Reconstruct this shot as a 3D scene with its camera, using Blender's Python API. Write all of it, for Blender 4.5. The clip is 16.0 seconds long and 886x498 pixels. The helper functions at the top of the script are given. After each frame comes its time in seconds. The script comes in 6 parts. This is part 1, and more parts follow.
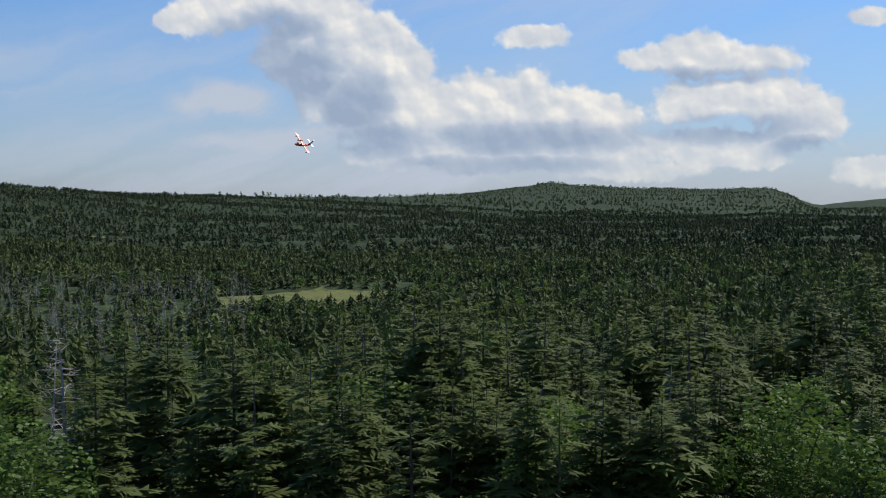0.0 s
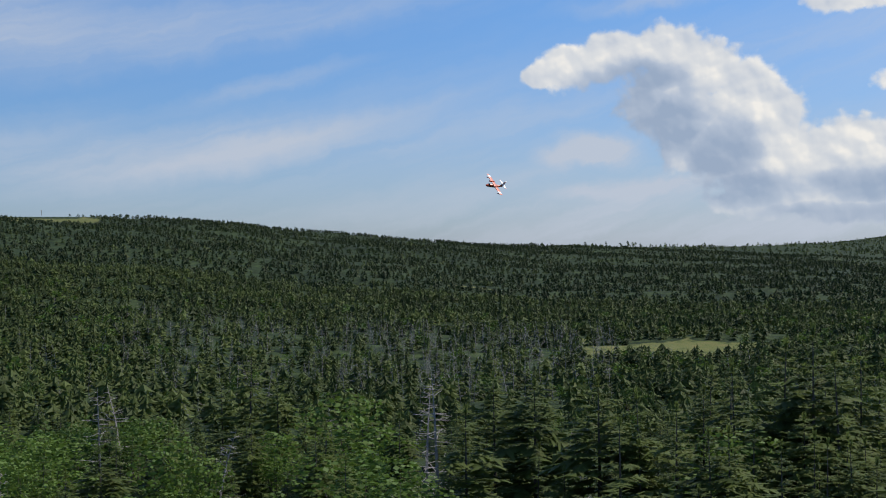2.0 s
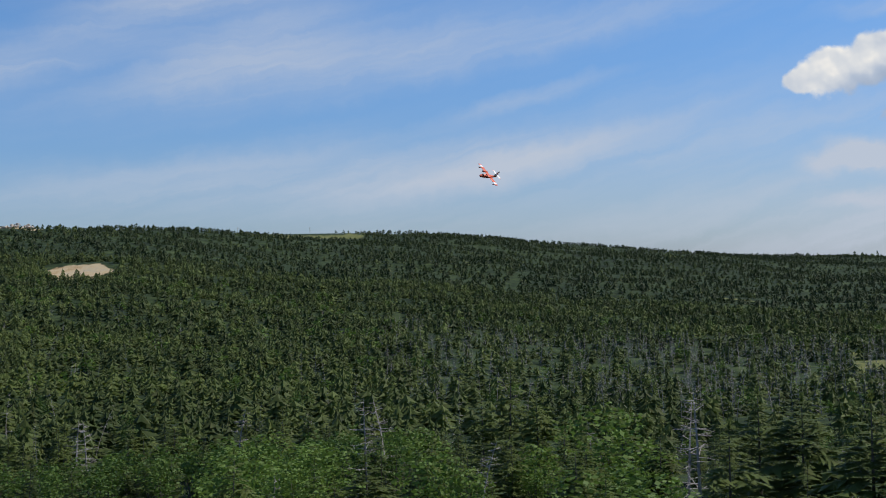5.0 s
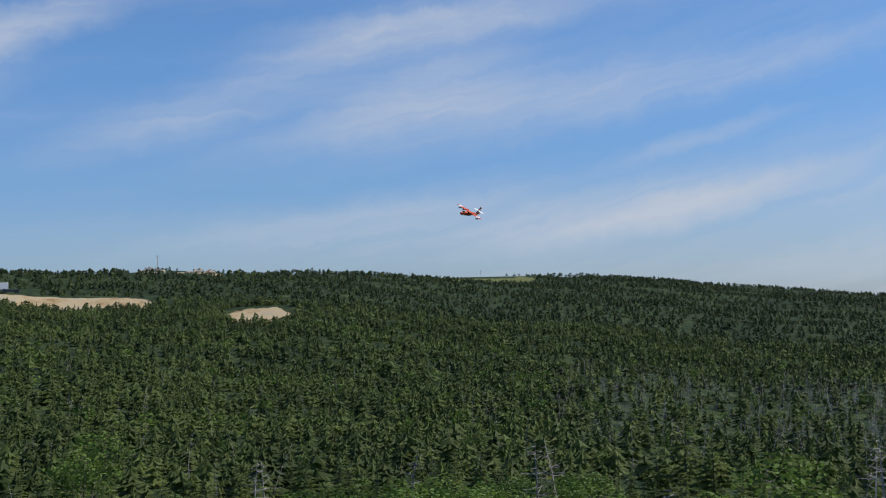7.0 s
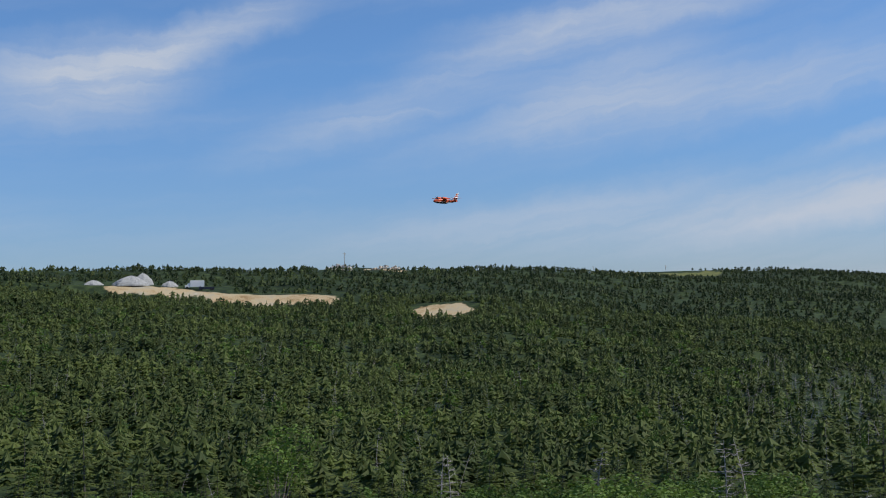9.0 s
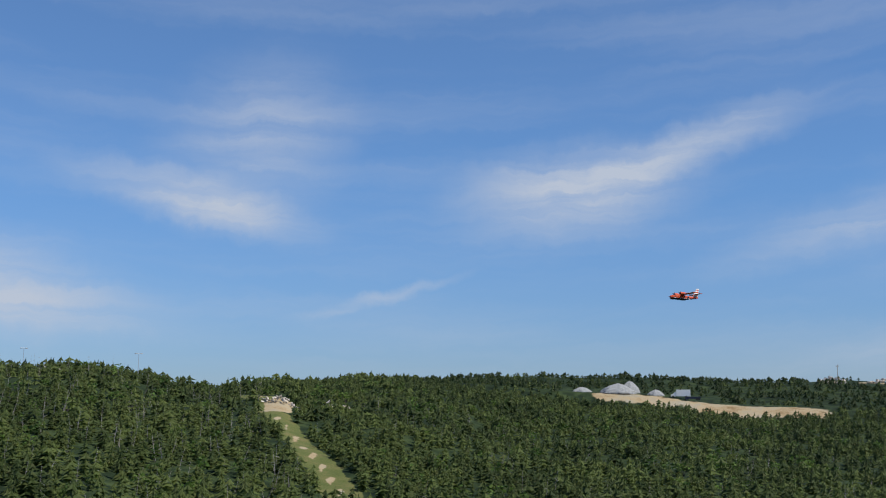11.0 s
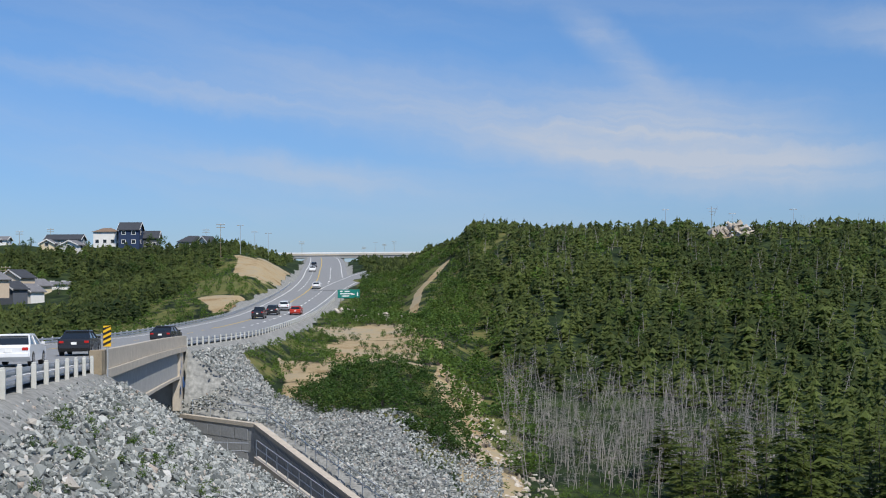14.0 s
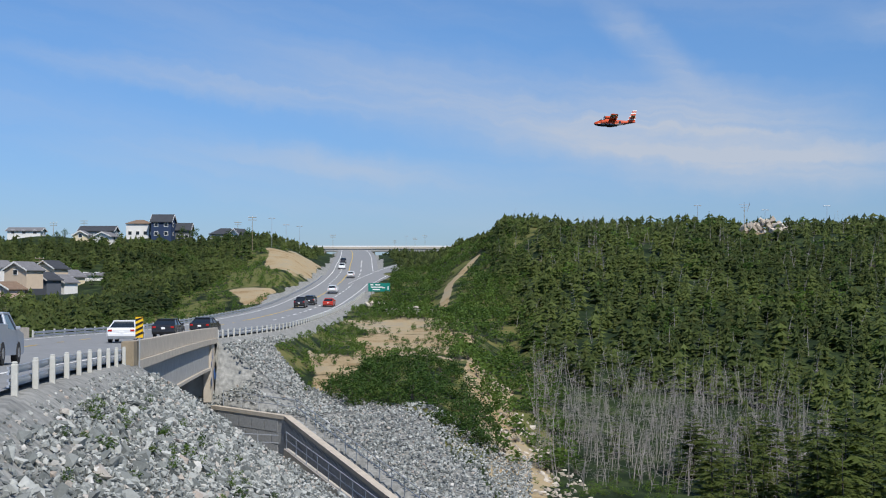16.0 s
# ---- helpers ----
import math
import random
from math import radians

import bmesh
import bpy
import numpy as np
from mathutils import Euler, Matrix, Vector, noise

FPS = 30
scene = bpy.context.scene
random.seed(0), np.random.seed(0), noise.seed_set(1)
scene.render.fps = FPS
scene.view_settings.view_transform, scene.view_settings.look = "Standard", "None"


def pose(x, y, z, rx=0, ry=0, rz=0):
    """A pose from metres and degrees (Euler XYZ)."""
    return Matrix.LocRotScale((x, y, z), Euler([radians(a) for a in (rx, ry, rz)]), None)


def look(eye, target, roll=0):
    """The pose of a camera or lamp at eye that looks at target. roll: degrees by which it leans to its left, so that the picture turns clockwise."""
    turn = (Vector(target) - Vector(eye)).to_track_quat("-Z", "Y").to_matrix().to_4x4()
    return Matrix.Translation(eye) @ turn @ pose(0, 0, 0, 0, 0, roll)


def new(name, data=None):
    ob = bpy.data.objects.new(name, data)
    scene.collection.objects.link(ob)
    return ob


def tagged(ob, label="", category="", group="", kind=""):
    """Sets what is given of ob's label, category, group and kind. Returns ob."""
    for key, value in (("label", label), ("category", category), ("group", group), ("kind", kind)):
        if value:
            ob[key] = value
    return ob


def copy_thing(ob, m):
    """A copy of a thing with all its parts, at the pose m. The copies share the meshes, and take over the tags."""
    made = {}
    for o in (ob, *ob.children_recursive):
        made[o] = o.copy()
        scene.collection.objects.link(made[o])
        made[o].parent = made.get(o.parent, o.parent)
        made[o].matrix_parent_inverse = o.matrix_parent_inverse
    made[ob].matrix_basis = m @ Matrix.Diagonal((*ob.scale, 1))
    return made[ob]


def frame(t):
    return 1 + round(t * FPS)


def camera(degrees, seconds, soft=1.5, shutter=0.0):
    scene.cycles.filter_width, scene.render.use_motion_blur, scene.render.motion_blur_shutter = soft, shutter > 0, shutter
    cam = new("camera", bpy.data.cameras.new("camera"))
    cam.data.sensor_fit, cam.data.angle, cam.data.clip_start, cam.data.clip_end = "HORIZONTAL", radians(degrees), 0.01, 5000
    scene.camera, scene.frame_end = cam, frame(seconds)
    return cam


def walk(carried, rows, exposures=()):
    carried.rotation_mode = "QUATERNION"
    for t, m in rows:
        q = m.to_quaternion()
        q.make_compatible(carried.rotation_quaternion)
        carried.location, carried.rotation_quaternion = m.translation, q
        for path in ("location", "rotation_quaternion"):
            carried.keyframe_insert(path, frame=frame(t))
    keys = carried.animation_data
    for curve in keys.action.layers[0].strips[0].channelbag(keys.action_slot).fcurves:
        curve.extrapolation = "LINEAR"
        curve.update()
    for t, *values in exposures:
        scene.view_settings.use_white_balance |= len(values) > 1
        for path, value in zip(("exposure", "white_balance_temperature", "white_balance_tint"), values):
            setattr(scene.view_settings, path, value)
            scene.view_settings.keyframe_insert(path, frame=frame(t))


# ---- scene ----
cam = camera(38.54, 16.0, soft=1.1)
# seconds, heading from +y towards +x, pitch, roll: the camera turns on one spot beside the highway
TURNS = [
    (0, 100.73, -2.44, -0.32), (0.5, 94.75, -0.64, -0.45), (1, 91.60, -0.28, -0.58), (1.5, 87.80, -0.10, -0.67),
    (2, 84.36, -0.01, -0.80), (2.5, 83.08, 0.03, -1.02), (3, 83.14, 0.35, -1.25), (3.5, 82.45, 0.47, -1.35),
    (4, 79.33, 0.44, -1.35), (4.5, 75.20, 0.42, -1.30), (5, 72.78, 0.79, -1.40), (5.2, 71.91, 1.17, -1.31),
    (7.3, 61.87, 3.27, -1.54), (7.5, 59.49, 3.24, -1.63), (8, 58.52, 3.09, -1.75), (8.5, 58.51, 3.01, -1.75),
    (9, 56.86, 2.95, -1.67), (9.5, 54.18, 3.07, -1.32), (10, 46.70, 4.99, -0.37), (10.2, 43.05, 7.09, -0.16),
    (12.3, 30.27, 6.29, -0.76), (12.5, 29.59, 5.71, -1.27), (13, 22.50, 2.86, -0.93), (13.5, 11.76, 2.45, -0.47),
    (13.6, 9.06, 2.33, -0.35), (14, 1.39, 1.76, -0.47), (14.5, 0.15, 1.47, -0.66), (15, 0.20, 1.32, -0.55),
    (15.5, 0.27, 1.23, -0.36), (16, 0.00, 1.50, 0.00)]


def heading(az, el=0.0):
    a, e = radians(az), radians(el)
    return Vector((math.sin(a) * math.cos(e), math.cos(a) * math.cos(e), math.sin(e)))


walk(cam, [(t, look((0, 0, 0), heading(az, el), roll)) for t, az, el, roll in TURNS])

# ---- sky and sun ----
SUN_AZ, SUN_EL = 148.0, 50.0
world = bpy.data.worlds.new("sky")
scene.world = world
world.use_nodes = True
SKY_STRENGTH = 0.11
# the blue of the maritime air, by height over the horizon up to 20 degrees
SKY_TINT = [(0.0, (0.44, 0.56, 0.86)), (0.25, (0.49, 0.66, 0.96)), (0.55, (0.54, 0.77, 1.06)), (1.0, (0.64, 0.84, 1.08))]
CLOUD_THIN = (4.6, 5.1, 6.0, 1)
CLOUD_SHADE, CLOUD_MID, CLOUD_LIT, CLOUD_TOP = (2.9, 3.65, 4.9), (4.2, 4.8, 5.8), (6.6, 6.7, 6.8), (8.2, 7.9, 7.4)
scene.view_settings.exposure = 0.0
sun = new("sun", bpy.data.lights.new("sun", "SUN"))
sun.data.energy, sun.data.angle, sun.data.color = 4.6, radians(0.55), (1.0, 0.95, 0.87)
sun.matrix_world = look((0, 0, 300), Vector((0, 0, 300)) - heading(SUN_AZ, SUN_EL))


class Nodes:
    """Short spelling for a node tree."""

    def __init__(self, tree):
        self.tree = tree
        tree.nodes.clear()

    def add(self, kind, **inputs):
        n = self.tree.nodes.new(kind)
        for key, value in inputs.items():
            self.set(n.inputs[int(key[1:]) if key[0] == "i" and key[1:].isdigit() else key.replace("_", " ")], value)
        return n

    def set(self, socket, value):
        if isinstance(value, bpy.types.NodeSocket):
            self.tree.links.new(value, socket)
        elif isinstance(value, bpy.types.Node):
            self.tree.links.new(value.outputs[0], socket)
        else:
            socket.default_value = value

    def math(self, op, a, b=0.0, clamp=False):
        n = self.add("ShaderNodeMath", i0=a, i1=b)
        n.operation, n.use_clamp = op, clamp
        return n.outputs[0]

    def ramp(self, fac, stops):
        n = self.add("ShaderNodeValToRGB", i0=fac)
        e = n.color_ramp.elements
        while len(e) < len(stops):
            e.new(0.5)
        for el, (p, c) in zip(e, stops):
            el.position = p
            el.color = (*c, 1) if len(c) == 3 else c
        return n.outputs[0]

    def mix(self, fac, a, b, blend="MIX"):
        n = self.add("ShaderNodeMix")
        n.data_type, n.blend_type = "RGBA", blend
        self.set(n.inputs[0], fac), self.set(n.inputs[6], a), self.set(n.inputs[7], b)
        return n.outputs[2]

    def noise(self, vector, scale, detail=4.0, rough=0.55, distort=0.0):
        n = self.add("ShaderNodeTexNoise", Scale=scale, Detail=detail, Roughness=rough, Distortion=distort)
        if vector is not None:
            self.set(n.inputs["Vector"], vector)
        return n.outputs[0]

    def smooth(self, value, lo, hi, to0=0.0, to1=1.0):
        n = self.add("ShaderNodeMapRange")
        n.interpolation_type = "SMOOTHSTEP"
        for k, v in zip(range(5), (value, lo, hi, to0, to1)):
            self.set(n.inputs[k], v)
        return n.outputs[0]


# heading, elevation, half length, half width (degrees), slope (degrees), weight
CIRRUS = [
    (77, 4.7, 15, 0.9, 8, 0.34), (73, 9.3, 11, 0.8, 11, 0.42), (76, 7.3, 4.5, 0.35, 14, 0.36), (94, 10.9, 4, 0.35, 6, 0.4), (64, 10.2, 5, 1.2, 12, 0.4),
    (41.2, 10.8, 4.6, 1.5, 6, 0.8), (46.5, 12.6, 5, 0.8, 20, 0.55), (64, 12.9, 7, 0.9, 8, 0.6), (54.5, 9.4, 6.5, 1.0, 17, 0.5),
    (66, 9.0, 10, 0.9, 10, 0.38), (63, 3.9, 15, 1.1, 5, 0.4), (24, 10.0, 5, 0.9, -13, 0.62), (26.5, 12.8, 4, 2.6, 30, 0.42),
    (32.5, 5.9, 3.4, 0.25, 15, 0.36), (13, 6.6, 7, 1.6, -8, 0.5), (4, 7.6, 13, 1.4, -8, 0.5),
    (-12, 9.0, 7, 0.5, -8, 0.42), (9.6, 10.3, 2.8, 0.7, -35, 0.5), (-5, 5.2, 11, 0.7, -3, 0.3), (13, 5.5, 9, 1.2, -6, 0.4),
(96, 2.6, 24, 3.6, 2, 0.34), (103, 1.0, 20, 1.6, 0, 0.40), (91.5, 4.4, 1.7, 0.55, -12, 1.0), (89.6, 4.1, 1.0, 0.4, 0, 0.55), (92.6, 2.6, 3.2, 0.35, 2, 0.55), (107, 9.5, 14, 1.6, 5, 0.3)]
# heading, elevation, half width, half height of each lobe of the heaped clouds
CUMULUS = [
    (88.9, 7.7, 0.9, 0.5), (90.2, 8.0, 1.3, 1.0), (92.2, 8.5, 1.6, 1.1), (94.4, 8.6, 1.6, 1.1), (96.2, 7.8, 1.5, 1.3), (98.0, 6.7, 1.5, 1.2), (99.2, 5.4, 1.3, 1.3),
    (94.6, 6.4, 2.0, 1.8), (96.4, 4.8, 2.2, 2.0), (98.2, 3.6, 2.4, 1.8), (100.6, 4.0, 1.6, 1.4), (102.3, 3.8, 1.8, 1.6), (104.4, 4.0, 1.8, 1.5), (106.6, 3.7, 1.6, 1.3),
    (108.2, 3.4, 1.5, 1.1), (103, 2.2, 4.0, 1.2), (107.5, 1.9, 3.5, 1.0), (104.8, 7.0, 1.5, 0.55), (109.8, 5.9, 1.3, 0.6), (111.8, 6.1, 2.0, 0.9), (114.6, 5.8, 1.8, 0.65),
    (112.0, 4.1, 2.0, 0.9), (114.8, 4.2, 2.2, 1.2), (116.8, 3.1, 1.8, 1.3), (113.4, 2.0, 3.4, 0.9), (109.0, 1.0, 3.0, 0.45), (119.4, 1.0, 1.8, 0.7), 
    (102.6, 10.5, 2.4, 0.6), (119.4, 7.4, 1.0, 0.45), (98.5, 1.9, 2.6, 0.7)]
# shaded hearts and flat undersides of those clouds
SHADED = [(92.4, 6.6, 2.2, 1.3), (93.6, 4.8, 2.0, 1.6), (93.2, 7.4, 2.2, 0.8), (94.8, 5.4, 1.7, 1.5), (96.8, 4.0, 1.8, 1.5), (97.5, 2.4, 2.6, 0.9), (104.5, 2.5, 5.0, 0.7), 
          (112.4, 5.2, 3.2, 0.35), (113.0, 2.8, 3.6, 0.6), (103.0, 1.3, 5.0, 0.5), (116.6, 2.0, 1.6, 0.5)]


def build_sky():
    g = Nodes(world.node_tree)
    way = g.add("ShaderNodeTexCoord").outputs["Generated"]
    xyz = g.add("ShaderNodeSeparateXYZ", i0=way)
    sky = g.add("ShaderNodeTexSky")
    sky.sky_type, sky.sun_disc = "NISHITA", False
    sky.sun_elevation, sky.sun_rotation = radians(SUN_EL), radians(SUN_AZ)
    sky.air_density, sky.dust_density, sky.ozone_density = 1.0, 0.3, 2.5
    az = g.math("DEGREES", g.math("ARCTAN2", xyz.outputs[0], xyz.outputs[1]))
    el = g.math("DEGREES", g.math("ARCSINE", xyz.outputs[2]))
    flat = g.add("ShaderNodeCombineXYZ", X=az, Y=el).outputs[0]
    n_big = g.noise(flat, 0.16, 3)
    warp = g.add("ShaderNodeTexNoise", Vector=flat, Scale=0.5, Detail=5.0, Roughness=0.6)
    shake = g.add("ShaderNodeVectorMath", i0=warp.outputs["Color"], i1=(0.5, 0.5, 0.5))
    shake.operation = "SUBTRACT"

    def bent(amount):
        s = g.add("ShaderNodeVectorMath", i0=shake.outputs[0])
        s.operation = "SCALE"
        s.inputs["Scale"].default_value = amount
        return g.add("ShaderNodeVectorMath", i0=flat, i1=s.outputs[0]).outputs[0]

    def lobe(at, a, e, w, h, slope):
        m = g.add("ShaderNodeMapping", Vector=at)
        m.vector_type = "TEXTURE"
        m.inputs["Location"].default_value = (a, e, 0)
        m.inputs["Rotation"].default_value = (0, 0, radians(slope))
        m.inputs["Scale"].default_value = (w, h, 1)
        d = g.add("ShaderNodeVectorMath", i0=m.outputs[0])
        d.operation = "LENGTH"
        return d.outputs["Value"]

    # thin high cloud, combed by the wind
    soft = bent(1.3)
    parts = g.add("ShaderNodeSeparateXYZ", i0=soft)
    off = g.math("SUBTRACT", parts.outputs[0], 30.0)
    bowed = g.math("SUBTRACT", parts.outputs[1], g.math("MULTIPLY", g.math("MULTIPLY", off, off), 0.0024))
    comb = g.add("ShaderNodeCombineXYZ", X=g.math("MULTIPLY", off, 0.07), Y=g.math("MULTIPLY", bowed, 0.75))
    grain = g.noise(comb.outputs[0], 1.0, 6, 0.58, 0.4)
    thin = None
    for a, e, w, h, slope, weight in CIRRUS:
        one = g.math("MULTIPLY", g.smooth(lobe(soft, a, e, w * 1.3, h * 1.5, slope), 1.25, 0.0), weight)
        thin = one if thin is None else g.math("ADD", thin, one)
    thin = g.math("MULTIPLY", thin, g.smooth(grain, 0.3, 0.72, 0.6, 1.5))
    thin = g.math("ADD", thin, g.smooth(g.noise(comb.outputs[0], 0.45, 6), 0.40, 0.75, 0.0, 0.24), True)
    c = g.mix(g.math("MULTIPLY", thin, 0.92, True), g.mix(1.0, sky.outputs[0], g.ramp(g.math("DIVIDE", el, 20.0, True), SKY_TINT), "MULTIPLY"), CLOUD_THIN)
    # heaped clouds
    lumps = bent(0.9)
    near = None
    for a, e, w, h in CUMULUS:
        one = lobe(lumps, a, e, w * 1.22, h * 1.22, 0)
        near = one if near is None else g.math("SMOOTH_MIN", near, one)
        if near.node.operation == "SMOOTH_MIN":
            near.node.inputs[2].default_value = 0.25
    def billow(at, scale):
        n = g.add("ShaderNodeTexVoronoi", Vector=at, Scale=scale, Detail=1.3, Roughness=0.45, Lacunarity=2.3)
        n.feature, n.distance, n.voronoi_dimensions = "SMOOTH_F1", "EUCLIDEAN", "2D"
        n.inputs["Smoothness"].default_value = 0.35
        return n.outputs["Distance"]

    fine = bent(0.5)
    toward = g.add("ShaderNodeVectorMath", i0=fine, i1=(0.16, 0.26, 0)).outputs[0]
    puff, puff_lit = billow(fine, 0.42), billow(toward, 0.42)
    small, small_lit = billow(fine, 1.25), billow(g.add("ShaderNodeVectorMath", i0=fine, i1=(0.07, 0.12, 0)).outputs[0], 1.25)
    edge = g.math("ADD", near, g.math("MULTIPLY", g.math("SUBTRACT", puff, 0.45), 0.30))
    edge = g.math("ADD", edge, g.math("MULTIPLY", g.math("SUBTRACT", small, 0.4), 0.22))
    edge = g.math("ADD", edge, g.math("MULTIPLY", g.math("SUBTRACT", g.noise(flat, 2.2, 6), 0.5), 0.35))
    dense_cloud = g.math("MULTIPLY", g.smooth(edge, 1.10, 0.80), g.smooth(el, -0.5, 3.2, 0.45, 1.0))
    shade = None
    for a, e, w, h in SHADED:
        one = g.smooth(lobe(lumps, a, e, w, h, 0), 1.5, 0.3)
        shade = one if shade is None else g.math("MAXIMUM", shade, one)
    relief = g.math("ADD", g.math("SUBTRACT", puff_lit, puff), g.math("MULTIPLY", g.math("SUBTRACT", small_lit, small), 0.22))
    light = g.math("ADD", g.math("SUBTRACT", 0.80, g.math("MULTIPLY", shade, 0.75)), g.math("MULTIPLY", relief, 0.75), True)
    heap = g.ramp(light, [(0.0, CLOUD_SHADE), (0.45, CLOUD_MID), (0.85, CLOUD_LIT), (1.0, CLOUD_TOP)])
    c = g.mix(g.math("MULTIPLY", dense_cloud, 0.96), c, heap)
    back = g.add("ShaderNodeBackground", Color=c, Strength=SKY_STRENGTH)
    g.add("ShaderNodeOutputWorld", Surface=back.outputs[0])


build_sky()

# ---- materials ----


def material(name):
    m = bpy.data.materials.new(name)
    m.use_nodes = True
    return m, Nodes(m.node_tree)


def finish(m, g, color, rough=0.8, metal=0.0, bump=None, strength=0.3, distance=0.05, spec=0.3, through_light=0.0):
    b = g.add("ShaderNodeBsdfPrincipled", Base_Color=color, Roughness=rough, Metallic=metal)
    b.inputs["Specular IOR Level"].default_value = spec
    if bump is not None:
        n = g.add("ShaderNodeBump", Strength=strength, Distance=distance, Height=bump)
        g.set(b.inputs["Normal"], n.outputs[0])
    out = b.outputs[0]
    if through_light:
        t = g.add("ShaderNodeBsdfTranslucent", Color=color)
        mix = g.add("ShaderNodeMixShader", i0=through_light, i1=out, i2=t.outputs[0])
        out = mix.outputs[0]
    g.add("ShaderNodeOutputMaterial", Surface=out)
    return m


def plain(name, color, rough=0.6, metal=0.0, vary=0.12, scale=6.0, spec=0.4):
    """Paint, plastic or metal with a little grain and dirt."""
    m, g = material(name)
    at = g.add("ShaderNodeTexCoord").outputs["Object"]
    n = g.mix(0.4, g.noise(at, scale, 5), g.noise(at, scale * 9, 3))
    dark = tuple(c * (1 - vary) for c in color)
    light = tuple(min(1, c * (1 + vary)) for c in color)
    return finish(m, g, g.ramp(n, [(0.3, dark), (0.7, light)]), rough, metal, n, 0.08, 0.01, spec)


def foliage(name, dark, light, warm, through_light=0.25):
    """Needles or leaves: tint says how light one tree is, noise and islands vary the twigs."""
    m, g = material(name)
    tint = g.add("ShaderNodeAttribute")
    tint.attribute_name = "tint"
    at = g.add("ShaderNodeNewGeometry")
    twig = at.outputs["Random Per Island"]
    n = g.noise(at.outputs["Position"], 0.9, 3)
    info = g.add("ShaderNodeObjectInfo").outputs["Random"]
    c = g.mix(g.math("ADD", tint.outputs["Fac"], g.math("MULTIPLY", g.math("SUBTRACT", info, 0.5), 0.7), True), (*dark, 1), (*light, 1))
    c = g.mix(g.math("MULTIPLY", g.smooth(n, 0.5, 0.75), 0.5), c, (*warm, 1))
    c = g.mix(0.45, c, g.ramp(twig, [(0.0, (0.62, 0.62, 0.62)), (1.0, (1.0, 1.0, 1.0))]), "MULTIPLY")
    return finish(m, g, c, 0.65, 0, None, spec=0.25, through_light=through_light)


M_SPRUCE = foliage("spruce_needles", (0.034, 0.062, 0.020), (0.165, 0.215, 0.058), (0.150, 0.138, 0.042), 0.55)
M_LEAF = foliage("alder_leaves", (0.045, 0.095, 0.018), (0.12, 0.20, 0.035), (0.15, 0.17, 0.03), 0.35)


def bark(name, dark, light):
    m, g = material(name)
    at = g.add("ShaderNodeNewGeometry").outputs["Position"]
    n = g.mix(0.5, g.noise(at, 2.0, 3), g.noise(at, 22.0, 3))
    return finish(m, g, g.ramp(n, [(0.3, dark), (0.7, light)]), 0.9, bump=n, strength=0.4)


M_BARK = bark("spruce_bark", (0.05, 0.045, 0.04), (0.16, 0.14, 0.12))
M_DEAD = bark("weathered_deadwood", (0.17, 0.153, 0.142), (0.40, 0.375, 0.35))


def ground_material():
    m, g = material("forest_floor_and_bare_soil")
    geo = g.add("ShaderNodeNewGeometry")
    at = geo.outputs["Position"]
    n1, n2, n3 = g.noise(at, 0.02, 5), g.noise(at, 0.25, 5), g.noise(at, 3.0, 4)
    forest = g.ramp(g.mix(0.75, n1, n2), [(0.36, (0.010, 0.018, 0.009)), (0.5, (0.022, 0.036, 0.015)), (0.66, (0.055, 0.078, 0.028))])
    n4 = g.noise(at, 0.07, 5, 0.65)
    sand = g.ramp(g.mix(0.55, n4, g.mix(0.45, n2, n3)), [(0.30, (0.15, 0.095, 0.05)), (0.41, (0.25, 0.17, 0.085)), (0.50, (0.38, 0.30, 0.18)), (0.60, (0.29, 0.265, 0.20)), (0.70, (0.55, 0.465, 0.34))])
    grass = g.ramp(g.mix(0.5, n2, n3), [(0.3, (0.06, 0.085, 0.022)), (0.5, (0.11, 0.125, 0.04)), (0.64, (0.17, 0.145, 0.06)), (0.8, (0.25, 0.17, 0.09))])
    gravel = g.ramp(g.mix(0.75, n2, n3), [(0.3, (0.14, 0.145, 0.14)), (0.7, (0.36, 0.36, 0.34))])
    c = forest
    for key, colour in (("bog", grass), ("bare", sand), ("riprap", gravel)):
        a = g.add("ShaderNodeAttribute")
        a.attribute_name = key
        edge = g.smooth(g.math("ADD", a.outputs["Fac"], g.math("MULTIPLY", g.math("SUBTRACT", n2, 0.5), 0.9)), 0.42, 0.58)
        c = g.mix(edge, c, colour)
    return finish(m, g, c, 0.95, bump=g.mix(0.6, n2, n3), strength=0.6, distance=0.15, spec=0.1)


M_GROUND = ground_material()
M_ASPHALT = plain("worn_asphalt", (0.235, 0.24, 0.24), 0.85, vary=0.18, scale=1.5)
M_CONCRETE = plain("pale_concrete", (0.46, 0.41, 0.34), 0.85, vary=0.2, scale=2.0)
M_CONCRETE_GREY = plain("grey_concrete", (0.34, 0.34, 0.33), 0.85, vary=0.2, scale=2.0)
M_WHITE_LINE = plain("white_road_paint", (0.75, 0.75, 0.72), 0.7)
M_YELLOW_LINE = plain("yellow_road_paint", (0.62, 0.42, 0.06), 0.7)
M_GALV = plain("galvanised_steel", (0.50, 0.52, 0.54), 0.45, 0.6)
M_POST = plain("white_guard_post", (0.50, 0.50, 0.46), 0.8)

